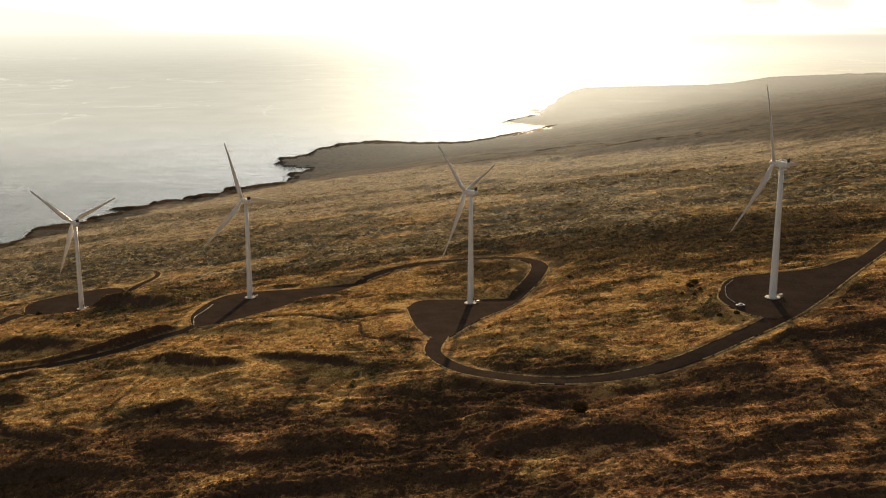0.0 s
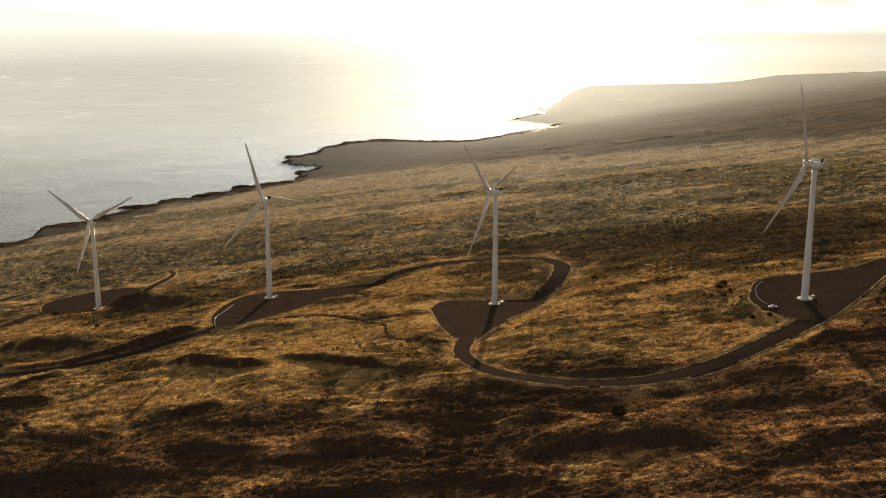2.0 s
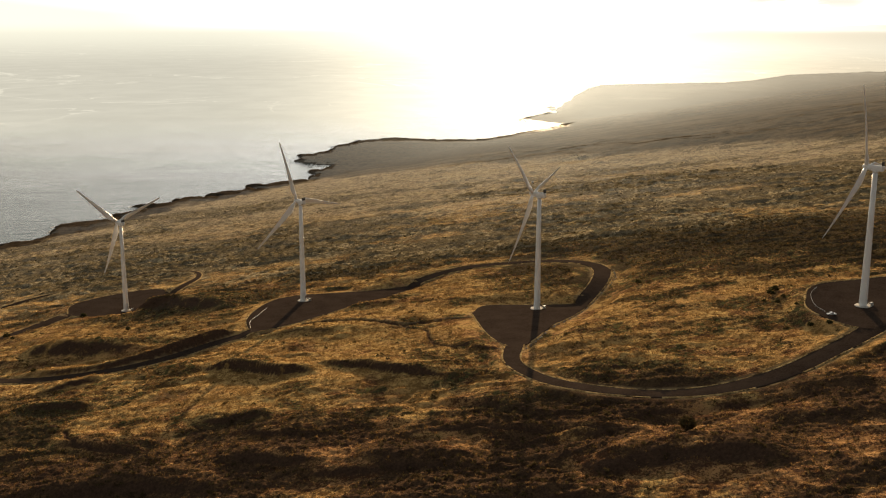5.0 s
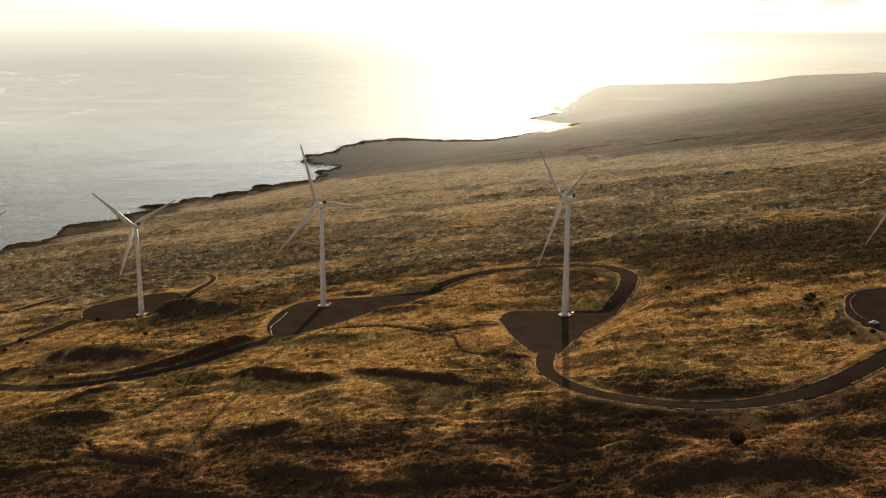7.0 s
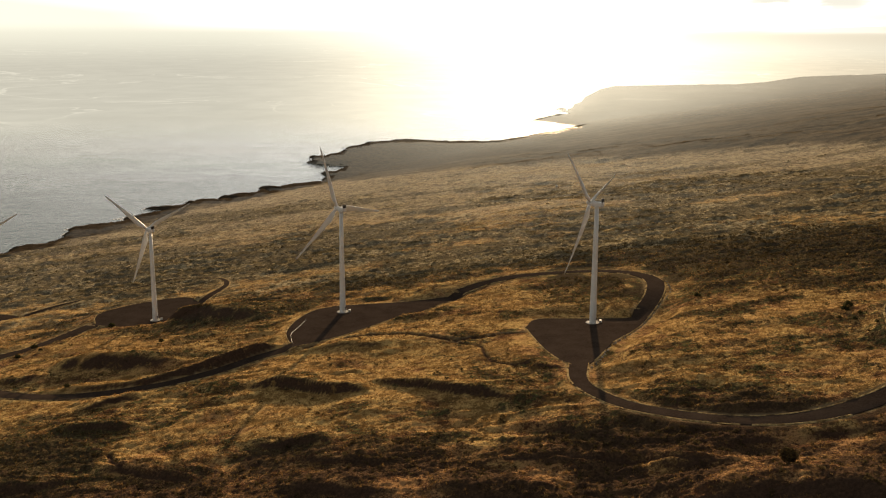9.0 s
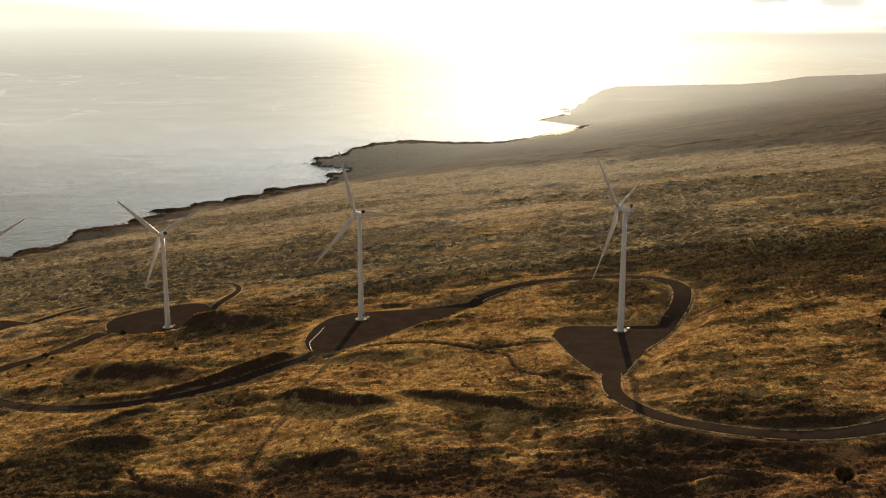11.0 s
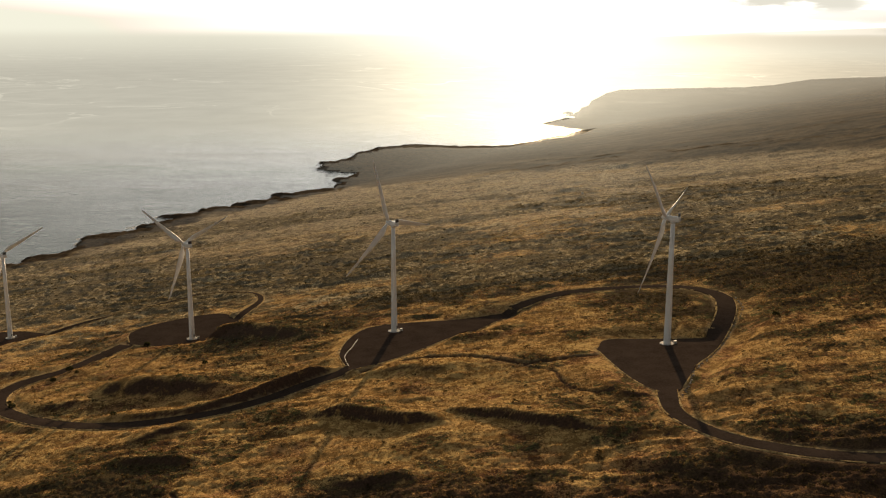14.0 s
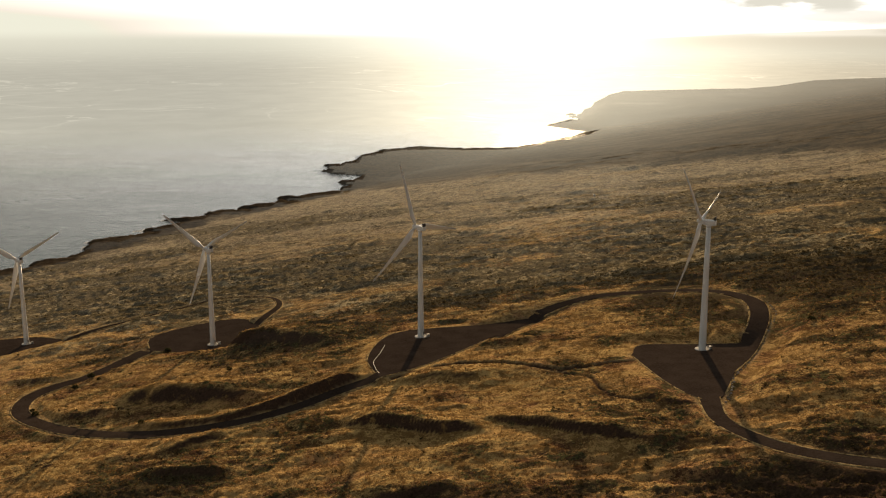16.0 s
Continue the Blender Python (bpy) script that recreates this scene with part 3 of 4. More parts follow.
        wgt = np.maximum(w, wgt)
        vg = np.where(s > 0, 0, np.maximum(vg * smooth(4, -1, s), 0.45 * smooth(-4.0, -1.5, s)))
    vg = vg * (1 - smooth(0.1, 1.0, bank))
    raised, sunk = np.zeros(x.shape), np.zeros(x.shape)
    sunk[close] = under
    flat[close], level[close], verge[close], raised[close] = wgt, lvl, vg, bank
    rut = np.zeros(x.shape)
    for half, line in TRACKS:
        d, side, _ = nearest(x, y, line)
        rut = np.maximum(rut, smooth(half + 1.3, half - 0.2, d))
        rough = rough + (0.40 * half) * smooth(half + 4, half + 1.8, d) * smooth(half + 0.3, half + 1.4, d) * (side > 0)
        verge = np.maximum(verge, (0.55 if half > 1.2 else 0.0) * smooth(half + 3.6, half + 2.0, d) * smooth(half + 0.4, half + 1.2, d))
    d, _, _ = nearest(x, y, FAR_TRACK)
    verge = np.maximum(verge, 0.8 * smooth(6, 2.5, d))
    z = (z + rough) * (1 - flat) + level * flat + raised - 0.8 * rut
    verge = verge * smooth(-0.45, 0.15, vnoise(x, y, 5.5, 111) + 0.7 * vnoise(x, y, 14, 112))
    z = z - 0.4 * sunk
    profile = np.where(inland < 0, np.maximum(-20, inland * 0.25), 1.5 + 0.22 * np.minimum(inland, 25) + 0.004 * inland)
    lava = smooth(2380, 2560, y + 0.66 * x + 90 * fractal(x, y, 260, 55, 4, 0.55))
    shore = np.maximum(smooth(130, 40, inland + 30 * fractal(x, y, 60, 8, 3)), 0.9 * lava)
    z = np.where(inland < 0, profile, np.maximum(np.minimum(z, profile + 0.30 * np.maximum(inland, 0) + 2), profile))
    z = z + smooth(260, 60, inland) * (inland > 0) * 1.6 * (np.abs(fractal(x, y, 42, 21, 3, 0.6)) + 0.5 * np.abs(fractal(x, y, 17, 25, 2, 0.6))) * smooth(0, 10, inland) * smooth(4400, 3600, y)
    return z, np.clip(verge * (1 - 0.3 * vnoise(x, y, 9, 4)), 0, 1), scrubby(x, y), shore, flat, rut, raised


def thicket(x, y):
    """How thick the scrub stands, from 0 to 1."""
    return smooth(-0.15, 0.55, fractal(x, y * 1.3, 120, 61, 3) * 0.6 + fractal(x, y * 1.4, 26, 66, 3) * 0.7)


def scrubby(x, y):
    """Share of dark scrub against dry grass: thick below the turbines and on the near slope, thin inside the road loop."""
    zone = 0.19 * smooth(840, 980, y + 0.25 * x) * (1 - 0.6 * smooth(1750, 2100, y - 0.4 * x))
    zone = zone + (0.13 + 0.18 * smooth(-60, -200, x)) * smooth(590, 500, y + 0.22 * np.minimum(x + 100, 0) + 18 * vnoise(x, y, 60, 19)) - 0.12
    zone = zone - 0.10 * np.exp(-((x - 110) / 70) ** 2 - ((y - 620) / 60) ** 2) - 0.07 * smooth(-50, -150, x) * smooth(575, 630, y) * smooth(900, 830, y)
    streak = fractal(x * 0.45, y, 150, 91, 4, 0.55)
    zone = zone + 0.03 * rusty(x, y) + 0.16 * smooth(960, 1100, y) * smooth(1950, 1750, y + 0.66 * x)
    zone = zone + 0.19 * smooth(80, 220, x) * smooth(930, 1010, y) * smooth(1750, 1550, y)
    zone = zone - 0.09 * smooth(-120, -260, x) * smooth(1000, 1080, y)
    q = y + 0.66 * x + 60 * fractal(x, y, 170, 29, 3)
    zone = zone - 0.20 * smooth(1800, 1980, q) * smooth(2470, 2380, q)
    # the patch at (72, 462) imitates shade on a mound's face with scrub
    for cx, cy, rx, ry, more in ((32, 850, 42, 58, 0.26), (215, 860, 150, 112, 0.30), (-325, 606, 75, 32, 0.22), (-230, 515, 120, 60, 0.04), (-90, 985, 70, 40, 0.08), (40, 545, 85, 24, 0.27), (72, 462, 45, 15, 0.12), (235, 1000, 120, 90, 0.14), (160, 1270, 130, 300, 0.10)):
        zone = zone + more * np.exp(-((x - cx) / rx) ** 4 - ((y - cy) / ry) ** 4)
    return 0.325 + zone + 0.28 * (thicket(x, y) - 0.4) + 0.42 * streak * smooth(850, 1150, y) * smooth(2600, 2000, y) + 0.05 * smooth(1000, 1200, y) * smooth(1900, 1600, y + 0.66 * x)


def rusty(x, y):
    """The near slope below the roads, where red-brown grass and dark heath stand."""
    edge = np.interp(x, [-500, -300, -170, -60, 20, 110, 200, 300, 420], [600, 590, 572, 560, 560, 535, 590, 695, 830])
    return smooth(25, -45, y - edge + 22 * fractal(x, y, 70, 23, 3))


def rocky(x, y):
    """Bare dark lava along the shore and over the near headland."""
    inland = inside(x, y, COAST)
    fringe = smooth(120, 50, inland + 40 * fractal(x, y, 90, 8, 3))
    head = 0.85 * smooth(2640, 2820, y + 60 * fractal(x, y, 120, 57, 3)) * smooth(520, 150, x) * smooth(3700, 3500, y)
    # flow and slope mainly thin the sheen that imitates haze
    flow = 0.45 * smooth(2420, 2560, y + 0.66 * x + 90 * fractal(x, y, 260, 55, 4, 0.55)) * smooth(400, 800, x)
    slope = 0.60 * smooth(150, -200, x) * smooth(1000, 1350, y)
    return np.maximum(np.maximum(fringe, head), np.maximum(flow, slope)) * smooth(4000, 3300, y)


def coast_rim(az):
    """Height of the far headland's top by the bearing in degrees."""
    k = np.interp(az, [6.2, 6.5, 6.6, 7.0, 7.1, 7.5, 7.9, 8.6, 11.5, 15.0, 16.5, 18.3, 23.5, 60], [-8, 2, 18, 30, 48, 66, 86, 103, 112, 122, 134, 162, 188, 230])
    return float(k + 2.5 * noise.noise((az * 1.7, 3, 0)) + 1.0 * noise.noise((az * 6, 5, 0)))


# the sheet fans out from below the walk: fine where the slope is passed, coarse behind
half_fan = list(np.arange(0, 28, 0.075)) + list(np.arange(28, 37, 0.15))
while half_fan[-1] < 180:
    half_fan.append(min(180, half_fan[-1] + min(3, 0.15 + (half_fan[-1] - 36.9) * 0.2)))
FAN = np.radians(np.array([-a for a in half_fan[:0:-1]] + half_fan))
REACH = list(np.linspace(0.02, 320, 70))
while REACH[-1] < 4925:
    REACH.append(REACH[-1] + 1.2 * max(0.8, REACH[-1] / 450) ** 1.25)
REACH = np.array(REACH)
X, Y = -60 + REACH[:, None] * np.sin(FAN), 84 + REACH[:, None] * np.cos(FAN)
Z, VERGE, SCRUB, SHORE_MASK, _, RUT, RAISED = land(X, Y)
RIM = np.array([coast_rim(v) if 5.6 < v < 62 else -30.0 for v in np.degrees(FAN)])
CLIMB = np.clip((REACH[:, None] - 4330) / 610, 0, 1) ** 0.8 * smooth(5.6, 6.4, np.degrees(FAN)) * (np.degrees(FAN) < 62)
Z = Z * (1 - CLIMB) + RIM * CLIMB
# bank: steep faces turned from the sun, darkened in colour like shade
ground = grid_mesh("ground", X, Y, Z, GROUND, (("verge", VERGE), ("scrub", SCRUB), ("shore", SHORE_MASK), ("rut", RUT), ("rust", rusty(X, Y)), ("bank", smooth(0.20, 0.45, np.gradient(broad(X, Y) + RAISED, REACH, axis=0)) * (Y < 1100)), ("far_slope_haze", smooth(900, 2900, Y)), ("rock", rocky(X, Y))), Z > -5)
tagged(ground, "golden dry grass hillside with dark scrub falling to the sea", "ground", kind="structure")


def ground_z(x, y):
    """Height of the built ground at a place."""
    return float(land(np.array([[float(x)]]), np.array([[float(y)]]))[0][0, 0])


X, Y = np.meshgrid(np.r_[np.linspace(-4800, -1250, 30), np.arange(-1200, 1200, 20), np.linspace(1200, 4800, 30)], np.r_[np.linspace(-4700, 1450, 40), np.arange(1500, 4900, 20)])
sea = grid_mesh("water", X, Y, np.zeros(X.shape), SEA, (), land(X, Y)[0] < 0.3)
tagged(sea, "calm pale evening sea with wind lanes and low swell", "sea", kind="structure")


# ---------------------------------------------------------------- roads and yards
def road_strip(name, line, lift, label):
    r = resample(line, 4)
    t = np.gradient(r[:, :2], axis=0)
    t /= np.hypot(*t.T)[:, None]
    nrm = np.stack([-t[:, 1], t[:, 0]], 1)
    off = np.array([-1.02, -1.0, -0.98, -0.5, 0, 0.5, 0.98, 1.0, 1.02])
    wob = 0.5 * np.stack([vnoise(r[:, 0], r[:, 1], 14, 5), vnoise(r[:, 0], r[:, 1], 14, 6)])
    half = r[:, 2] / 2
    xs = r[:, 0, None] + nrm[:, 0, None] * off * half[:, None] + wob[0][:, None] * off
    ys = r[:, 1, None] + nrm[:, 1, None] * off * half[:, None] + wob[1][:, None] * off
    run = np.r_[0, np.cumsum(np.hypot(*np.diff(r[:, :2], axis=0).T))]
    way, zw = road_height(line)
    z = np.interp(run * way[-1] / run[-1], way, zw)[:, None] + lift + np.array([-0.7, -0.02, 0, 0.05, 0.09, 0.05, 0, -0.02, -0.7])
    for pad, poly in PADS.items():
        b = smooth(-7, -0.5, inside(xs, ys, poly))
        z = z * (1 - b) + (yard_z(pad, xs, ys) + lift + 0.03) * b
    return tagged(grid_mesh(name, xs, ys, z, GRAVEL), label, "road", kind="structure")


def yard(name, poly, pad, label):
    bm = bmesh.new()
    p = resample([(x, y, 0) for x, y in poly + poly[:1]], 4)[:-1]
    top = [bm.verts.new((a + 0.4 * noise.noise((a, b, 0)), b, yard_z(pad, a, b) + 0.1)) for a, b, _ in p]
    low = [bm.verts.new((v.co.x, v.co.y, v.co.z - 0.7)) for v in top]
    bm.faces.new(top)
    for i in range(len(top)):
        j = (i + 1) % len(top)
        bm.faces.new((top[i], low[i], low[j], top[j]))
    bmesh.ops.recalc_face_normals(bm, faces=bm.faces)
    return tagged(part(name, bm, GRAVEL), label, "gravel yard", kind="structure")


ROAD_STRIPS = [
    road_strip("road_loop_south", LOOP_SOUTH, 0.05, "dark gravel access road curving through dry grass"),
    road_strip("road_loop_north", LOOP_NORTH, 0.06, "dark gravel road bending behind the turbine yard"),
    road_strip("road_west", WEST_ROAD, 0.05, "dark gravel road winding down the grassy slope"),
    road_strip("road_bend", BEND_ROAD, 0.05, "narrow gravel road hooking round a knoll"),
    road_strip("road_link", LINK_ROAD, 0.05, "narrow gravel road down to the last yard"),
]
YARDS = {}
for pad, poly in PADS.items():
    YARDS[pad] = yard("pavement_" + pad, poly, pad, "flat dark gravel yard round a wind turbine")


def clear_of_ways(x, y, own):
    """True where no other road or yard runs."""
    free = np.ones(x.shape, bool)
    for line in ROADS:
        if line is not own:
            r = resample(line, 9)
            d, _, al = nearest(x, y, [tuple(q) for q in r[:, :2]])
            run = np.r_[0, np.cumsum(np.hypot(*np.diff(r[:, :2], axis=0).T))]
            free &= d > np.interp(al, run, r[:, 2]) / 2 + 0.3
    for poly in PADS.values():
        if poly is not own:
            free &= inside(x, y, poly) < -0.3
    return free


def berm(edge, out, z, own, seed):
    """A low grassy bank along one edge of a road or yard, with gaps; edge and out are rows of places and outward ways."""
    rise = 0.22 + 0.16 * vnoise(edge[:, 0], edge[:, 1], 3.1, seed) + 0.10 * vnoise(edge[:, 0], edge[:, 1], 9, seed + 1)
    wide = 1.1 + 0.45 * vnoise(edge[:, 0], edge[:, 1], 4.3, seed + 2) + 0.4 * vnoise(edge[:, 0], edge[:, 1], 13, seed + 3)
    off = np.array([-0.10, 0.05, 0.35, 0.65, 1.0])
    xs, ys = edge[:, 0, None] + out[:, 0, None] * wide[:, None] * off, edge[:, 1, None] + out[:, 1, None] * wide[:, None] * off
    zs = z[:, None] + np.array([-0.45, 0.25, 1.0, 0.75, -1.6]) * rise[:, None] + 0.05 * vnoise(xs, ys, 1.3, seed + 4)
    ok = clear_of_ways(edge[:, 0] + out[:, 0] * 0.8, edge[:, 1] + out[:, 1] * 0.8, own)
    ok &= (land(edge[:, 0] + out[:, 0] * 4, edge[:, 1] + out[:, 1] * 4)[6] < 0.25) & (vnoise(edge[:, 0], edge[:, 1], 16, seed + 5) > -0.72)
    return grid_mesh("verge", xs, ys, zs, VERGE_GRASS, (), np.repeat(ok[:, None], len(off), 1))


def lined(road, line, lift, seed):
    """Banks along both edges of a road, as parts of it."""
    r = resample(line, 1.6)
    t = np.gradient(r[:, :2], axis=0)
    t /= np.hypot(*t.T)[:, None]
    nrm = np.stack([-t[:, 1], t[:, 0]], 1)
    run = np.r_[0, np.cumsum(np.hypot(*np.diff(r[:, :2], axis=0).T))]
    way, zw = road_height(line)
    for side in (-1, 1):
        edge = r[:, :2] + side * nrm * (r[:, 2, None] / 2 - 0.3)
        z = np.interp(run * way[-1] / run[-1], way, zw)
        for pad, poly in PADS.items():
            b = smooth(-7, -0.5, inside(edge[:, 0], edge[:, 1], poly))
            z = z * (1 - b) + yard_z(pad, edge[:, 0], edge[:, 1]) * b
        strip = berm(edge, side * nrm, z + lift, line, seed + 10 * side)
        strip.parent = road
        strip["label"] = "pale dry grass verge"


for k, (road, line) in enumerate(zip(ROAD_STRIPS, ROADS)):
    lined(road, line, 0.05, 200 + 40 * k)
for k, (pad, poly) in enumerate(PADS.items()):
    p = resample([(a, b, 0) for a, b in poly + poly[:1]], 1.6)[:, :2]
    t = np.gradient(p, axis=0)
    t /= np.maximum(np.hypot(*t.T), 1e-6)[:, None]
    out = np.stack([-t[:, 1], t[:, 0]], 1)
    if inside(np.array([p[3, 0] + out[3, 0]]), np.array([p[3, 1] + out[3, 1]]), poly)[0] > 0:
        out = -out
    strip = berm(p, out, yard_z(pad, p[:, 0], p[:, 1]) + 0.08, poly, 500 + 20 * k)
    strip.parent = YARDS[pad]
    strip["label"] = "pale dry grass verge"


# ---------------------------------------------------------------- wind turbines
def blade_mesh():
    """A blade along +z from the hub's middle, its flat side to the wind (-y)."""
    bm = bmesh.new()
    rings = []
    for s in np.linspace(0, 1, 26):
        r = 1.4 + s * 49.0
        root = 1 - smooth(0.02, 0.17, s)
        chord = float(root * 2.2 + (1 - root) * (5.3 * (1 - smooth(0.15, 1.0, s) * 0.55) * (1 - s * 0.45)))
        if s > 0.95:
            chord *= float(np.sqrt(max(0.03, (1 - s) / 0.05)))
        thick = float(root * 1.0 + (1 - root) * (0.30 - 0.16 * s))
        twist = radians(float(14 * (1 - s) ** 1.6) + 6)
        bend = -(0.05 * r + 2.4 * s ** 2.2)
        ring = []
        for k in range(14):
            a = 2 * math.pi * k / 14
            cx, cy = math.cos(a), math.sin(a)
            air = 0.5 * chord * (cx + (1 - root) * 0.35)
            wide = 0.5 * chord * thick * cy * (root + (1 - root) * (0.75 + 0.45 * cx))
            ring.append(bm.verts.new((air * math.cos(twist) - wide * math.sin(twist), bend + air * math.sin(twist) + wide * math.cos(twist), r)))
        rings.append(ring)
    for a, b in zip(rings, rings[1:]):
        for k in range(14):
            bm.faces.new((a[k], a[(k + 1) % 14], b[(k + 1) % 14], b[k]))
    bm.faces.new(rings[-1])
    bm.faces.new(list(reversed(rings[0])))
    bmesh.ops.recalc_face_normals(bm, faces=bm.faces)
    return mesh_of("blade", bm, PAINT)


BLADE = blade_mesh()


def wind_turbine(at, yaw, rotor, label):
    """yaw: degrees by which the rotor's face is turned from -y towards +x; rotor: degrees of the first blade from upright."""
    root = tagged(new("wind_turbine"), label, "wind turbine", "turbines in a row")
    root.matrix_world = pose(*at)
    bm = bmesh.new()
    zs = [0, 0.3, 26, 52, 78.9]
    tube(bm, [((0, 0, z), float(np.interp(z, [0, 78], [2.35, 1.35]))) for z in zs], 40)
    tower = part("tower", bm, PAINT, root, "tapered white steel tower", True)
    for z in (26, 52):
        bm = bmesh.new()
        r = float(np.interp(z, [0, 78], [2.35, 1.35]))
        tube(bm, [((0, 0, z - 0.12), r + 0.05), ((0, 0, z + 0.12), r + 0.05)], 40)
        part("flange", bm, PAINT, tower, "", True)
    bm = bmesh.new()
    tube(bm, [((0, 0, -0.6), 4.6), ((0, 0, 0.25), 4.6), ((0, 0, 0.45), 4.3), ((0, 0, 0.5), 2.9)], 32)
    part("foundation", bm, CONCRETE, root, "round pale concrete foundation", False)
    bm = bmesh.new()
    box(bm, (1.0, 0.12, 2.3), (0, -2.36, 3.1), 0.04)
    part("door", bm, DARK, root, "steel door at the tower's foot").matrix_local = pose(0, 0, 0, 0, 0, 62)
    bm = bmesh.new()
    for k in range(8):
        box(bm, (1.5, 0.34, 0.07), (0, -2.75 - 0.30 * (7 - k), 0.35 + 0.22 * k))
    box(bm, (1.6, 1.0, 0.1), (0, -2.75, 2.0))
    for s in (-0.78, 0.78):
        box(bm, (0.06, 3.0, 0.06), (s, -3.9, 2.1), 0, Matrix.Rotation(0.62, 4, "X"))
    part("stair", bm, CONCRETE, root, "pale steel steps to the door").matrix_local = pose(0, 0, 0, 0, 0, 62)
    spin = pose(0, 0, 0, 0, 0, yaw)
    bm = bmesh.new()
    box(bm, (3.5, 6.6, 3.3), (0, 1.2, 81.2), 0.6)
    nacelle = part("nacelle", bm, PAINT, root, "short rounded white machine housing", True)
    nacelle.matrix_local = spin
    bm = bmesh.new()
    rows = [(-3.6, 1.4), (-3.5, 1.75), (-3.2, 1.9), (-1.6, 1.9), (-1.4, 1.75), (-1.3, 1.4)]
    tube(bm, [((0, y, 81.4), r, (1, 0, 0), (0, 0, 1)) for y, r in rows], 36)
    part("generator", bm, PAINT, nacelle, "round generator drum behind the hub", True)
    bm = bmesh.new()
    tube(bm, [((0, 0, 78.4), 1.45), ((0, 0, 79.4), 1.75)], 32)
    part("yaw_ring", bm, PAINT, root, "", True)
    bm = bmesh.new()
    box(bm, (3.0, 0.5, 2.5), (0, 4.0, 83.9), 0.08)
    part("cooler", bm, DARK, nacelle, "dark radiator on the housing's rear")
    for s in (-1.2, 1.2):
        bm = bmesh.new()
        box(bm, (0.08, 0.08, 2.0), (s, 2.6, 84.0))
        part("wind_mast", bm, PAINT, nacelle)
    bm = bmesh.new()
    rows = [(1.6, 1.45), (1.1, 1.7), (0, 1.8), (-1.2, 1.6), (-2.0, 1.15), (-2.5, 0.55), (-2.65, 0.05)]
    tube(bm, [((0, y, 0), r, (1, 0, 0), (0, 0, 1)) for y, r in rows], 32)
    hub = part("hub", bm, PAINT, root, "rounded white rotor hub", True)
    hub.matrix_local = spin @ pose(0, -5.0, 81.6, -7, 0, 0) @ pose(0, 0, 0, 0, rotor, 0)
    for k in range(3):
        b = new("blade", BLADE)
        b.parent = hub
        b.matrix_local = pose(0, 0, 0, 0, 120 * k, 0)
    return root


wind_turbine(TOWERS["east"], -132, 21, "tall white three-bladed wind turbine beside the wide yard")
wind_turbine(TOWERS["loop"], -122, 44, "tall white three-bladed wind turbine inside the road loop")
wind_turbine(TOWERS["middle"], -134, 18, "tall white three-bladed wind turbine on the middle yard")
wind_turbine(TOWERS["west"], -131, 48, "tall white three-bladed wind turbine near the knoll")
wind_turbine(TOWERS["far"], -131, 52, "tall white three-bladed wind turbine towards the sea")


# ---------------------------------------------------------------- plants
def leafy(name, dark, light, glow):
    """Dry or green leaves that let some light through."""
    k = Mat(name, rough=0.9)
    k.b.inputs["Specular IOR Level"].default_value = 0.0
    c = k.mix(k.island(), dark, light)
    k.colour(c)
    t = k.n.new("ShaderNodeBsdfTranslucent")
    k.l.new(c, t.inputs["Color"])
    x = k.n.new("ShaderNodeMixShader")
    x.inputs[0].default_value = glow
    k.l.new(k.b.outputs[0], x.inputs[1])
    k.l.new(t.outputs[0], x.inputs[2])
    k.l.new(x.outputs[0], k.n["Material Output"].inputs["Surface"])
    return k.m


STRAW = leafy("dry_grass_blades", (0.15, 0.080, 0.030), (0.40, 0.245, 0.090), 0.30)
SCRUB_LEAF = leafy("scrub_leaves", (0.045, 0.034, 0.018), (0.12, 0.088, 0.040), 0.30)
rng = np.random.default_rng(7)


def tuft_shape(blades, spread, lean):
    v, f = [], []
    for k in range(blades):
        a = rng.uniform(0, 2 * math.pi)
        r, h = spread * math.sqrt(rng.uniform()), rng.uniform(0.55, 1.0)
        w, b = rng.uniform(0.10, 0.22), a + rng.uniform(-0.9, 0.9)
        px, py = r * math.cos(a), r * math.sin(a)
        v += [(px - w * math.sin(b), py + w * math.cos(b), -0.15), (px + w * math.sin(b), py - w * math.cos(b), -0.15),
              (px + lean * math.cos(a) * rng.uniform(0.3, 1), py + lean * math.sin(a) * rng.uniform(0.3, 1), h)]
        f.append((3 * k, 3 * k + 1, 3 * k + 2))
    return np.array(v), np.array(f)


def bush_shape(leaves, flat):
    """A ragged dome of small leaf sprays."""
    v, f = [], []
    for k in range(leaves):
        d = rng.normal(size=3)
        d /= np.linalg.norm(d)
        c = d * rng.uniform(0.45, 1.0) * np.array([1, 1, flat])
        c[2] = abs(c[2])
        p, q = rng.normal(size=3), rng.normal(size=3)
        s = rng.uniform(0.28, 0.5)
        p, q = s * p / np.linalg.norm(p), s * q / np.linalg.norm(q)
        v += [c - p - q * 0.5, c + p - q * 0.5, c + q]
        f.append((3 * k, 3 * k + 1, 3 * k + 2))
    return np.array(v), np.array(f)


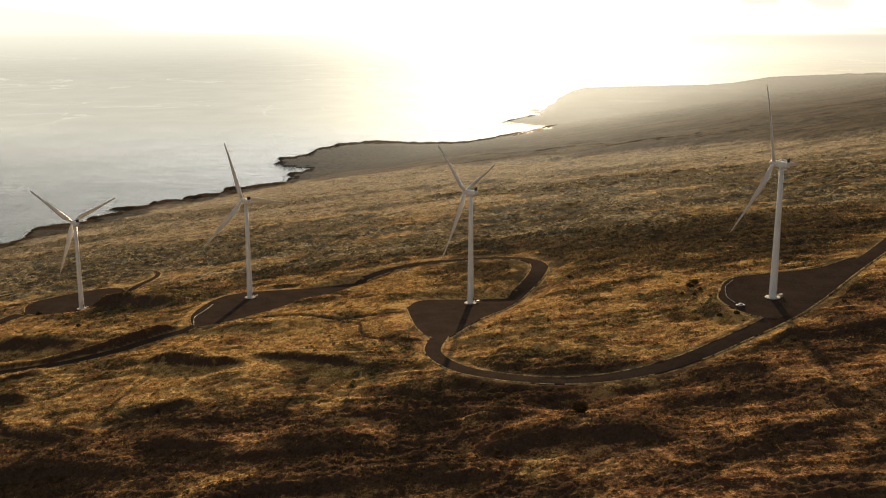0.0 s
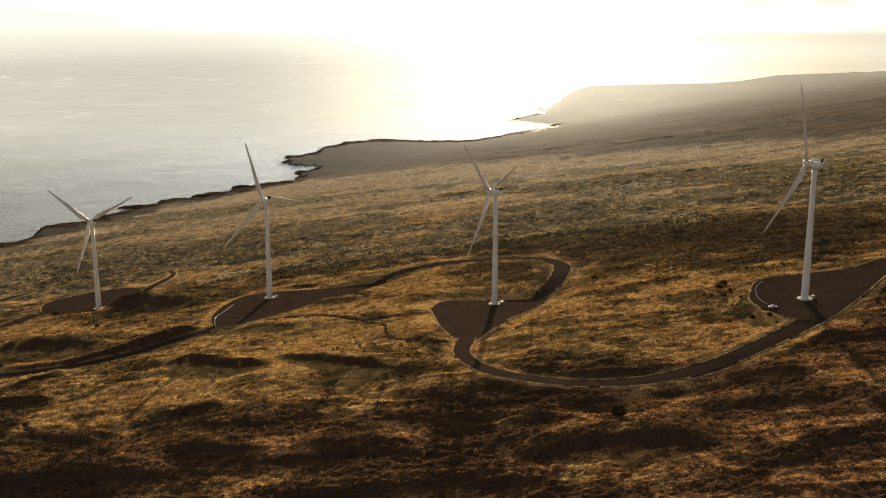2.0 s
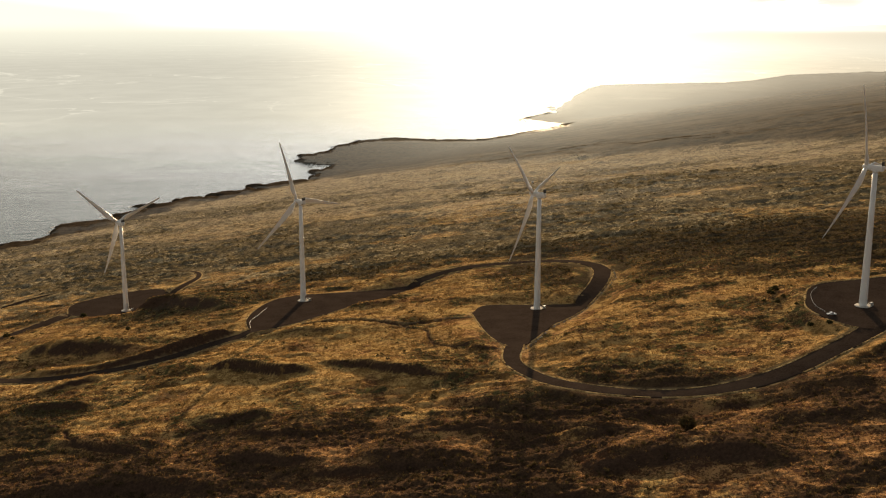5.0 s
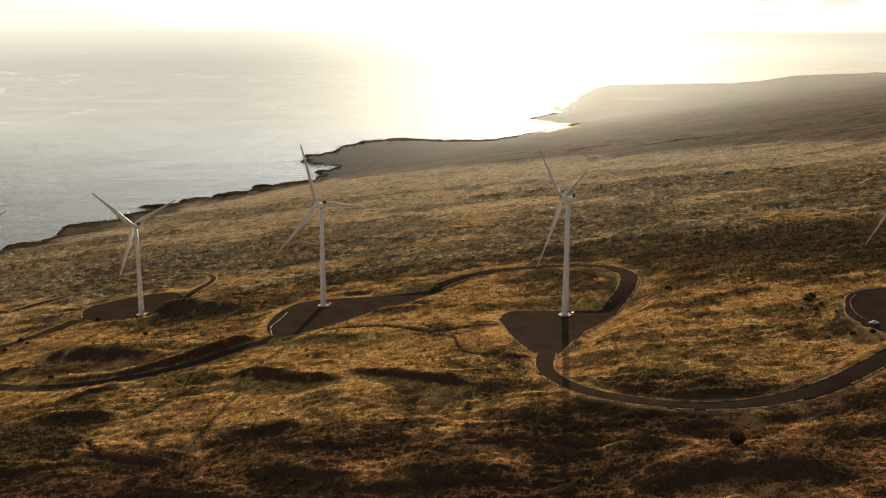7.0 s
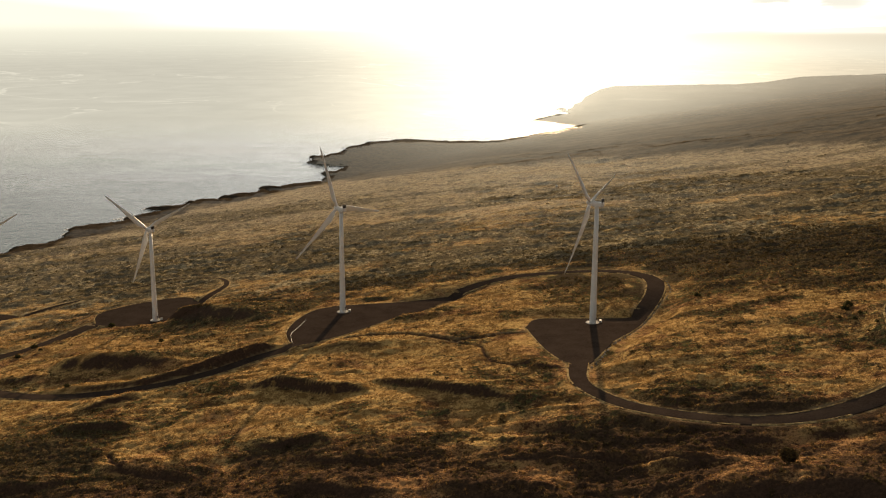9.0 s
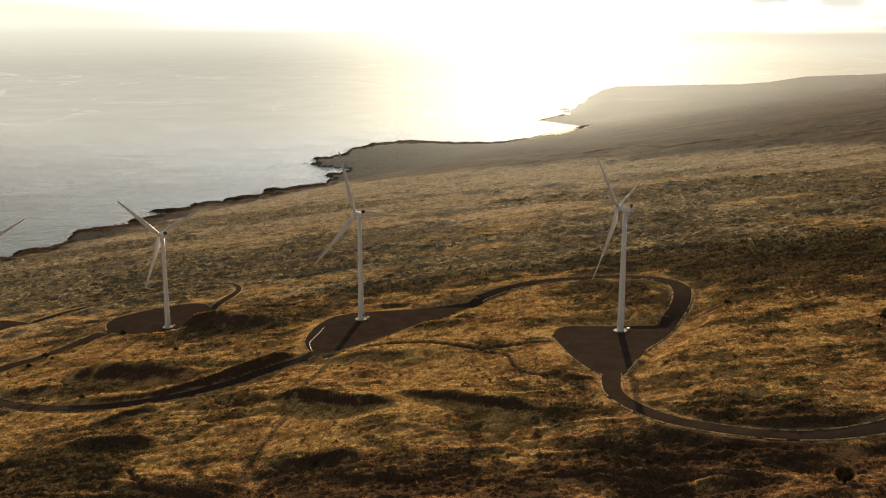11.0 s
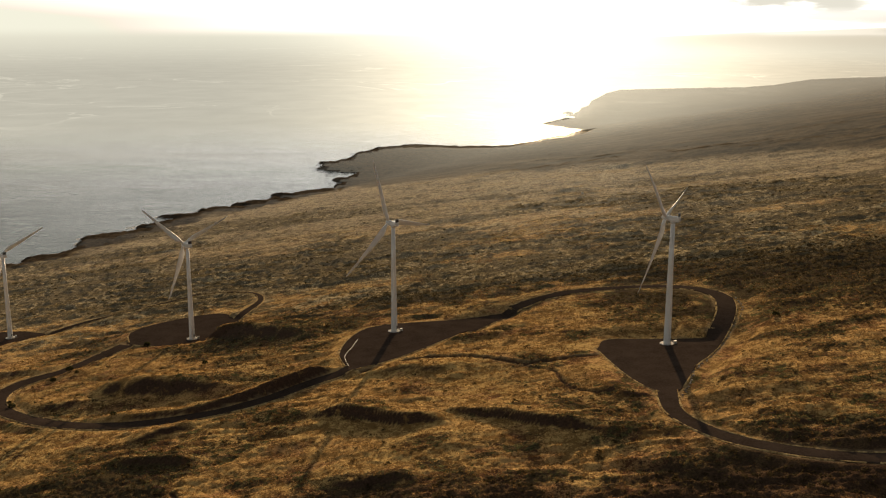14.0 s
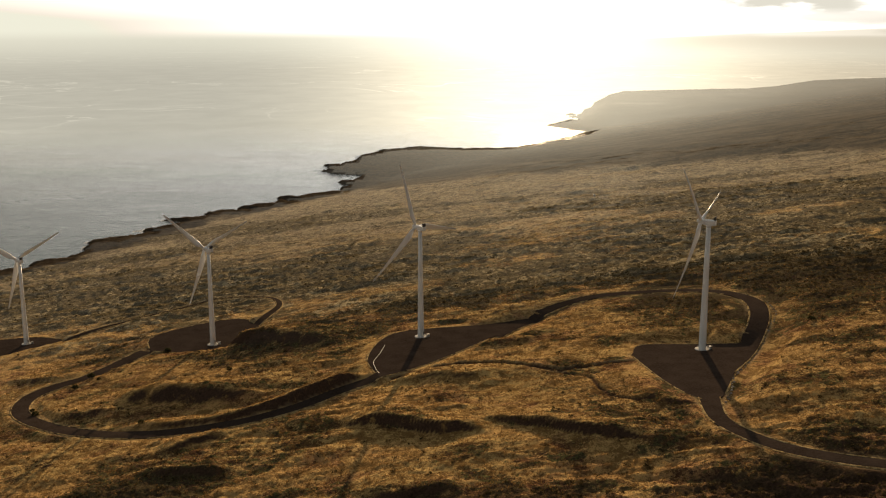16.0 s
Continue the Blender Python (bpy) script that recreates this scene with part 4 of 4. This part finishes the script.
def scatter(name, shapes, x, y, z, size, material, label, category):
    co, tri, base = [], [], 0
    pick = rng.integers(0, len(shapes), len(x))
    for s, (v, f) in enumerate(shapes):
        m = pick == s
        n = int(m.sum())
        a = rng.uniform(0, 2 * math.pi, n)
        c, d = np.cos(a)[:, None], np.sin(a)[:, None]
        sz = size[m][:, None]
        px = (v[:, 0] * c - v[:, 1] * d) * sz + x[m][:, None]
        py = (v[:, 0] * d + v[:, 1] * c) * sz + y[m][:, None]
        pz = v[:, 2] * sz + z[m][:, None]
        co.append(np.stack([px, py, pz], -1).reshape(-1, 3))
        tri.append((f[None] + base + np.arange(n)[:, None, None] * len(v)).reshape(-1, 3))
        base += n * len(v)
    co, tri = np.concatenate(co).astype(np.float32), np.concatenate(tri).astype(np.int32)
    me = bpy.data.meshes.new(name)
    me.vertices.add(len(co))
    me.vertices.foreach_set("co", co.ravel())
    me.loops.add(tri.size)
    me.loops.foreach_set("vertex_index", tri.ravel())
    me.polygons.add(len(tri))
    me.polygons.foreach_set("loop_start", np.arange(0, tri.size, 3, dtype=np.int32))
    me.update(calc_edges=True)
    me.materials.append(material)
    return tagged(new(name, me), label, category, kind="stuff")


def sow(n, x0, x1, y0, y1, wish, banks=False):
    """Random places on open ground, kept by the chance that wish gives."""
    x, y = rng.uniform(x0, x1, n), rng.uniform(y0, y1, n)
    keep = rng.uniform(size=n) < wish(x, y)
    x, y = x[keep], y[keep]
    z, verge, _, shore, flat, rut, _ = land(x, y)
    steep = (land(x, y + 2)[0] - land(x, y - 2)[0]) / 4     # faces turned from the sun, kept dark by leaving tufts out
    ok = (flat < 0.55) & (rut < 0.15) & (shore < 0.7) & (z > 1) & ((steep < 0.30) | banks)
    return x[ok], y[ok], z[ok]


x, y, z = sow(75000, -470, 400, 400, 1000, lambda x, y: np.clip(1.3 - 2.0 * scrubby(x, y), 0.04, 1))
scatter("grass", [tuft_shape(6, 0.8, 0.5) for _ in range(6)], x, y, z, rng.uniform(0.45, 1.15, len(x)), STRAW, "golden dry grass tufts over the hillside", "grass")
x, y, z = sow(120000, -470, 400, 400, 1020, lambda x, y: np.clip(1.6 * scrubby(x, y) - 0.35, 0.04, 1), True)
scatter("scrub", [bush_shape(12, 0.7) for _ in range(6)], x, y, z, 0.4 + rng.uniform(0, 1, len(x)) ** 4 * 1.6, SCRUB_LEAF, "low dark green scrub bushes in the grass", "shrubs")
x, y, z = sow(36000, -1000, 1300, 1020, 2600, lambda x, y: np.clip(1.6 * scrubby(x, y) - 0.45, 0.02, 1) * (np.abs(x - 60) < 200 + 0.5 * y))
scatter("far_scrub", [bush_shape(12, 0.5) for _ in range(6)], x, y, z, 0.5 + rng.uniform(0, 1, len(x)) ** 4 * 1.8, SCRUB_LEAF, "dark scrub thickets on the lower slope", "shrubs")


# surf: broken white water where the swell meets the lava
FOAM = Mat("white_surf", (0.75, 0.75, 0.72), 0.8).m
sx, sy = [], []
for (ax, ay), (bx, by) in zip(SHORE[3:22], SHORE[4:23]):
    n = int(math.hypot(bx - ax, by - ay) * 9)
    t = rng.uniform(0, 1, n)
    sx.append(ax + (bx - ax) * t + rng.uniform(-60, 60, n))
    sy.append(ay + (by - ay) * t + rng.uniform(-60, 60, n))
sx, sy = np.concatenate(sx), np.concatenate(sy)
sz = land(sx, sy)[0]
wet = (sz < -0.1) & (sz > -2.2) & (vnoise(sx, sy, 55, 88) > 0.15)
sx, sy = sx[wet], sy[wet]
disc = np.array([(1.0, 0, 0), (0.6, 0.35, 0.02), (-0.2, 0.45, 0.03), (-1.0, 0.1, 0), (-0.5, -0.4, 0.02), (0.5, -0.3, 0.03)])
fan = np.array([(0, 1, 2), (0, 2, 3), (0, 3, 4), (0, 4, 5)])
scatter("surf", [(disc, fan), (disc * (0.8, 1.3, 1), fan)], sx, sy, np.full(len(sx), 0.06), rng.uniform(1.2, 4.5, len(sx)), FOAM, "broken white surf along the black lava shore", "surf")


# ---------------------------------------------------------------- things on the yards
METAL = Mat("galvanised_steel", (0.45, 0.45, 0.43), 0.6, 0.2).m
CAR_WHITE = Mat("white_car_paint", (0.78, 0.78, 0.76), 0.25).m
GLASS_DARK = Mat("dark_window_glass", (0.02, 0.025, 0.03), 0.08).m
RUBBER = Mat("black_rubber", (0.02, 0.02, 0.02), 0.85).m
ROCK = Mat("grey_lava_rock", rough=0.9)
ROCK.colour(ROCK.mix(ROCK.random(), (0.13, 0.11, 0.095), (0.42, 0.39, 0.35))).bump(ROCK.noise(0.5, 4, obj=True), 0.6, 0.12)
ROCK = ROCK.m
BARK = Mat("grey_brown_bark", (0.10, 0.075, 0.055), 0.9).m


def guard_rail(line, pad, label):
    """Posts with one long steel rail along a line of places."""
    r = resample([(x, y, 0) for x, y in line], 4)
    pts = [Vector((x, y, yard_z(pad, x, y) + 0.1)) for x, y, _ in r]
    root = tagged(new("guard_rail"), label, "guard rail")
    root.location = pts[0]
    bm = bmesh.new()
    rows = []
    for i, p in enumerate(pts):
        d = (pts[min(i + 1, len(pts) - 1)] - pts[max(i - 1, 0)]).normalized()
        side = Vector((-d.y, d.x, 0))
        prof = [(-0.06, 0.50), (0.05, 0.55), (-0.02, 0.63), (0.05, 0.71), (-0.06, 0.76), (-0.08, 0.76), (-0.08, 0.50)]
        rows.append([bm.verts.new(p - pts[0] + side * a + Vector((0, 0, b))) for a, b in prof])
    for a, b in zip(rows, rows[1:]):
        for k in range(7):
            bm.faces.new((a[k], a[(k + 1) % 7], b[(k + 1) % 7], b[k]))
    part("rail", bm, METAL, root)
    bm = bmesh.new()
    box(bm, (0.14, 0.10, 1.0), (0, 0, 0.35), 0.01)
    post = mesh_of("post", bm, METAL, False)
    for p in pts[::1]:
        o = new("post", post)
        o.parent = root
        o.location = p - pts[0]
    return root


guard_rail([(196.5, 681), (190, 671), (186, 660), (183, 643), (184.5, 632)], "east", "pale steel guard rail curving round the yard's edge")
guard_rail([(-175, 840), (-177, 820), (-180, 800), (-178, 786), (-175, 774)], "middle", "pale steel guard rail along the yard's corner")


def pickup(at, turn, label):
    root = tagged(new("pickup_truck"), label, "car")
    root.matrix_world = pose(*at, 0, 0, turn)
    bm = bmesh.new()
    side = [(-2.6, 0.45), (-2.6, 1.05), (-0.4, 1.08), (0.0, 1.1), (1.2, 1.08), (2.45, 0.98), (2.65, 0.75), (2.65, 0.45)]
    a = [bm.verts.new((x, -0.92, z)) for x, z in side]
    b = [bm.verts.new((x, 0.92, z)) for x, z in side]
    for i in range(len(side)):
        j = (i + 1) % len(side)
        bm.faces.new((a[i], a[j], b[j], b[i]))
    bm.faces.new(a)
    bm.faces.new(list(reversed(b)))
    bmesh.ops.recalc_face_normals(bm, faces=bm.faces)
    bmesh.ops.bevel(bm, geom=list(bm.edges), offset=0.05, segments=2, affect="EDGES")
    body = part("body", bm, CAR_WHITE, root)
    bm = bmesh.new()
    low, high = [(-0.75, 1.08), (1.35, 1.08)], [(-0.55, 1.78), (0.65, 1.78)]
    rows = [[bm.verts.new((x, w * (0.88 if z < 1.5 else 0.70), z)) for x, z in (low[0], low[1], high[1], high[0])] for w in (-1, 1)]
    for i in range(4):
        j = (i + 1) % 4
        bm.faces.new((rows[0][i], rows[0][j], rows[1][j], rows[1][i]))
    bm.faces.new(rows[0])
    bm.faces.new(list(reversed(rows[1])))
    bmesh.ops.recalc_face_normals(bm, faces=bm.faces)
    bmesh.ops.bevel(bm, geom=list(bm.edges), offset=0.06, segments=2, affect="EDGES")
    cab = part("cab", bm, CAR_WHITE, root)
    for w in (-1, 1):
        bm = bmesh.new()
        v = [bm.verts.new((x, w * (0.90 - (z - 1.08) * 0.26), z)) for x, z in ((-0.5, 1.16), (1.05, 1.16), (0.58, 1.68), (-0.42, 1.68))]
        bm.faces.new(v)
        bmesh.ops.solidify(bm, geom=bm.faces[:], thickness=0.03)
        part("side_window", bm, GLASS_DARK, cab)
    bm = bmesh.new()
    v = [bm.verts.new(p) for p in ((1.33, -0.72, 1.16), (1.33, 0.72, 1.16), (0.76, 0.60, 1.70), (0.76, -0.60, 1.70))]
    bm.faces.new(v)
    bmesh.ops.solidify(bm, geom=bm.faces[:], thickness=0.03)
    part("windscreen", bm, GLASS_DARK, cab)
    for x in (-1.65, 1.70):
        for w in (-0.86, 0.86):
            bm = bmesh.new()
            tube(bm, [((x, w - 0.12, 0.38), 0.34, (1, 0, 0), (0, 0, 1)), ((x, w - 0.10, 0.38), 0.38, (1, 0, 0), (0, 0, 1)),
                      ((x, w + 0.10, 0.38), 0.38, (1, 0, 0), (0, 0, 1)), ((x, w + 0.12, 0.38), 0.34, (1, 0, 0), (0, 0, 1))], 18)
            wheel = part("wheel", bm, RUBBER, root)
            bm = bmesh.new()
            tube(bm, [((x, w - 0.13, 0.38), 0.2, (1, 0, 0), (0, 0, 1)), ((x, w + 0.13, 0.38), 0.2, (1, 0, 0), (0, 0, 1))], 14)
            part("rim", bm, METAL, wheel)
    return root


pickup((186, 626, yard_z("east", 186, 626) + 0.1), 8, "white pickup truck parked at the edge of the gravel yard")


def boulder_mesh(seed):
    bm = bmesh.new()
    bmesh.ops.create_icosphere(bm, subdivisions=2, radius=1)
    for v in bm.verts:
        n = noise.noise(v.co * 1.3 + Vector((seed * 7.1, 0, 0))) + 0.5 * noise.noise(v.co * 3 + Vector((0, seed * 3.3, 0)))
        v.co *= 1 + 0.35 * n
        v.co.z *= 0.72
    return mesh_of("boulder", bm, ROCK, False)


BOULDERS = [boulder_mesh(k) for k in range(5)]
rock_rng = random.Random(12)
edge = resample([(97, 850, 0), (94, 818, 0), (79, 785, 0), (56, 738, 0), (34, 697, 0), (22, 664, 0), (14, 644, 0)], 3.4)
for px, py, _ in edge:
    if rock_rng.random() < 0.25:
        continue
    ob = tagged(new("boulder", rock_rng.choice(BOULDERS)), "pale grey boulder set along the road's edge", "boulder", "boulders beside the road")
    px, py, sz = px + rock_rng.uniform(-0.8, 0.8), py + rock_rng.uniform(-0.8, 0.8), rock_rng.uniform(0.35, 0.8)
    ob.matrix_world = pose(px, py, ground_z(px, py) + 0.2 * sz, 0, 0, rock_rng.uniform(0, 360)) @ Matrix.Scale(sz, 4)


def tree(at, height, width, label):
    """A low round thorn tree with a short forked trunk."""
    root = tagged(new("tree"), label, "tree")
    root.location = at
    r = np.random.default_rng(5)
    bm = bmesh.new()
    tube(bm, [((0, 0, -0.4), 0.42), ((0.05, 0, 0.8), 0.34), ((0.1, 0.1, 1.6), 0.28)], 10)
    for k in range(6):
        a = k * 1.05 + 0.3
        end = Vector((math.cos(a) * width * 0.3, math.sin(a) * width * 0.3, height * 0.62))
        mid = Vector((0.1, 0.1, 1.4)).lerp(end, 0.5) + Vector((0, 0, 0.3))
        tube(bm, [((0.1, 0.1, 1.4), 0.2), (mid, 0.13), (end, 0.05)], 7)
    part("trunk", bm, BARK, root)
    bm = bmesh.new()
    for k in range(1500):
        d = r.normal(size=3)
        d /= np.linalg.norm(d)
        lump = 0.82 + 0.22 * noise.noise(Vector(d) * 2.4) + 0.12 * noise.noise(Vector(d) * 6)
        c = Vector(d * lump * r.uniform(0.45, 1.0) ** 0.5)
        c = Vector((c.x * width / 2, c.y * width / 2, height * 0.54 + c.z * height * 0.47))
        p, q = Vector(r.normal(size=3)).normalized() * 0.42, Vector(r.normal(size=3)).normalized() * 0.42
        bm.faces.new([bm.verts.new(c - p - q * 0.5), bm.verts.new(c + p - q * 0.5), bm.verts.new(c + q)])
    part("crown", bm, SCRUB_LEAF, root, "dense dark leafy crown")
    return root


tree((73, 484, ground_z(73, 484)), 7.5, 9.0, "lone round dark thorn tree on the dry slope")


def bush(x, y, size, seed, label):
    """A single ragged shrub: short stems and a crown of leaf sprays."""
    root = tagged(new("bush"), label, "bush", "bushes beside the roads")
    root.location = (x, y, ground_z(x, y))
    r = np.random.default_rng(seed)
    bm = bmesh.new()
    for k in range(5):
        a = k * 1.26 + seed
        end = Vector((math.cos(a) * 0.55 * size, math.sin(a) * 0.55 * size, 0.75 * size))
        tube(bm, [((0.1 * math.cos(a), 0.1 * math.sin(a), -0.3), 0.10), (end * 0.5, 0.07), (end, 0.03)], 6)
    part("stems", bm, BARK, root)
    bm = bmesh.new()
    for k in range(260):
        d = r.normal(size=3)
        d /= np.linalg.norm(d)
        lump = 0.8 + 0.35 * noise.noise(Vector(d) * 2.1 + Vector((seed, 0, 0)))
        c = Vector((d[0] * 1.05, d[1] * 1.05, abs(d[2]) * 0.95)) * (size * lump * r.uniform(0.4, 1.0) ** 0.5) + Vector((0, 0, 0.2 * size))
        p, q = Vector(r.normal(size=3)).normalized() * 0.17 * size, Vector(r.normal(size=3)).normalized() * 0.17 * size
        bm.faces.new([bm.verts.new(c - p - q * 0.5), bm.verts.new(c + p - q * 0.5), bm.verts.new(c + q)])
    part("crown", bm, BUSH_LEAF, root)
    return root


BUSH_LEAF = leafy("bush_leaves", (0.030, 0.032, 0.014), (0.085, 0.080, 0.034), 0.25)
for k, (bx, by, bs) in enumerate([(-399, 878, 3.4), (-411, 800, 3.0), (-361, 951, 3.6), (-318, 732, 2.2), (-288, 848, 2.4), (-404, 857, 2.6), (104, 779, 2.8),
                                  (171, 689, 3.0), (176, 697, 3.2), (169, 668, 1.8), (174, 675, 1.8), (163, 676, 1.6), (180, 612, 2.2), (172, 618, 2.4), (174, 650, 1.6),
                                  (-390, 868, 2.0), (-418, 812, 2.0)]):
    bush(bx, by, bs, k + 1, "round dark green bush standing in dry grass")


def water_tank(at, label):
    root = tagged(new("water_tank"), label, "water tank")
    root.location = at
    bm = bmesh.new()
    tube(bm, [((0, 0, -0.5), 1.6), ((0, 0, 2.4), 1.6)], 28)
    part("drum", bm, CAR_WHITE, root, "", True)
    bm = bmesh.new()
    tube(bm, [((0, 0, 2.4), 1.7), ((0, 0, 2.5), 1.7), ((0, 0, 3.0), 0.2)], 28)
    part("roof", bm, METAL, root)
    return root


water_tank((110, 1810, ground_z(110, 1810)), "small white round water tank far down the slope")


STEEL_GREY = Mat("weathered_grey_steel", rough=0.6)
STEEL_GREY.colour(STEEL_GREY.mix(STEEL_GREY.ramp(STEEL_GREY.noise(0.6, 5, obj=True), 0.35, 0.7), (0.34, 0.34, 0.32), (0.46, 0.45, 0.42)))
STEEL_GREY = STEEL_GREY.m


def electrical_cabinet(at, turn):
    """A pale steel cabinet on a concrete plinth, with two doors and a ribbed roof."""
    root = tagged(new("electrical_cabinet"), "pale grey steel transformer cabinet beside a turbine's foot", "cabinet", "cabinets beside the towers")
    root.matrix_world = pose(*at, 0, 0, turn) @ Matrix.Scale(0.72, 4)
    bm = bmesh.new()
    box(bm, (2.7, 2.1, 0.5), (0, 0, 0.1), 0.04)
    part("plinth", bm, CONCRETE, root, "concrete plinth")
    bm = bmesh.new()
    box(bm, (2.4, 1.8, 1.9), (0, 0, 1.3), 0.05)
    body = part("body", bm, STEEL_GREY, root)
    bm = bmesh.new()
    box(bm, (2.6, 2.0, 0.12), (0, 0, 2.31), 0.04)
    part("roof", bm, METAL, root)
    for s in (-0.58, 0.58):
        bm = bmesh.new()
        box(bm, (1.06, 0.06, 1.6), (s, -0.92, 1.3), 0.02)
        part("door", bm, STEEL_GREY, body)
        bm = bmesh.new()
        box(bm, (0.05, 0.06, 0.3), (s - 0.4 * (1 if s > 0 else -1), -0.97, 1.3), 0.01)
        part("handle", bm, DARK, root)
    return root


for pad in TOWERS:
    tx, ty, _ = TOWERS[pad]
    electrical_cabinet((tx + 5.2, ty + 0.6, yard_z(pad, tx + 5.2, ty + 0.6) + 0.1), 30)
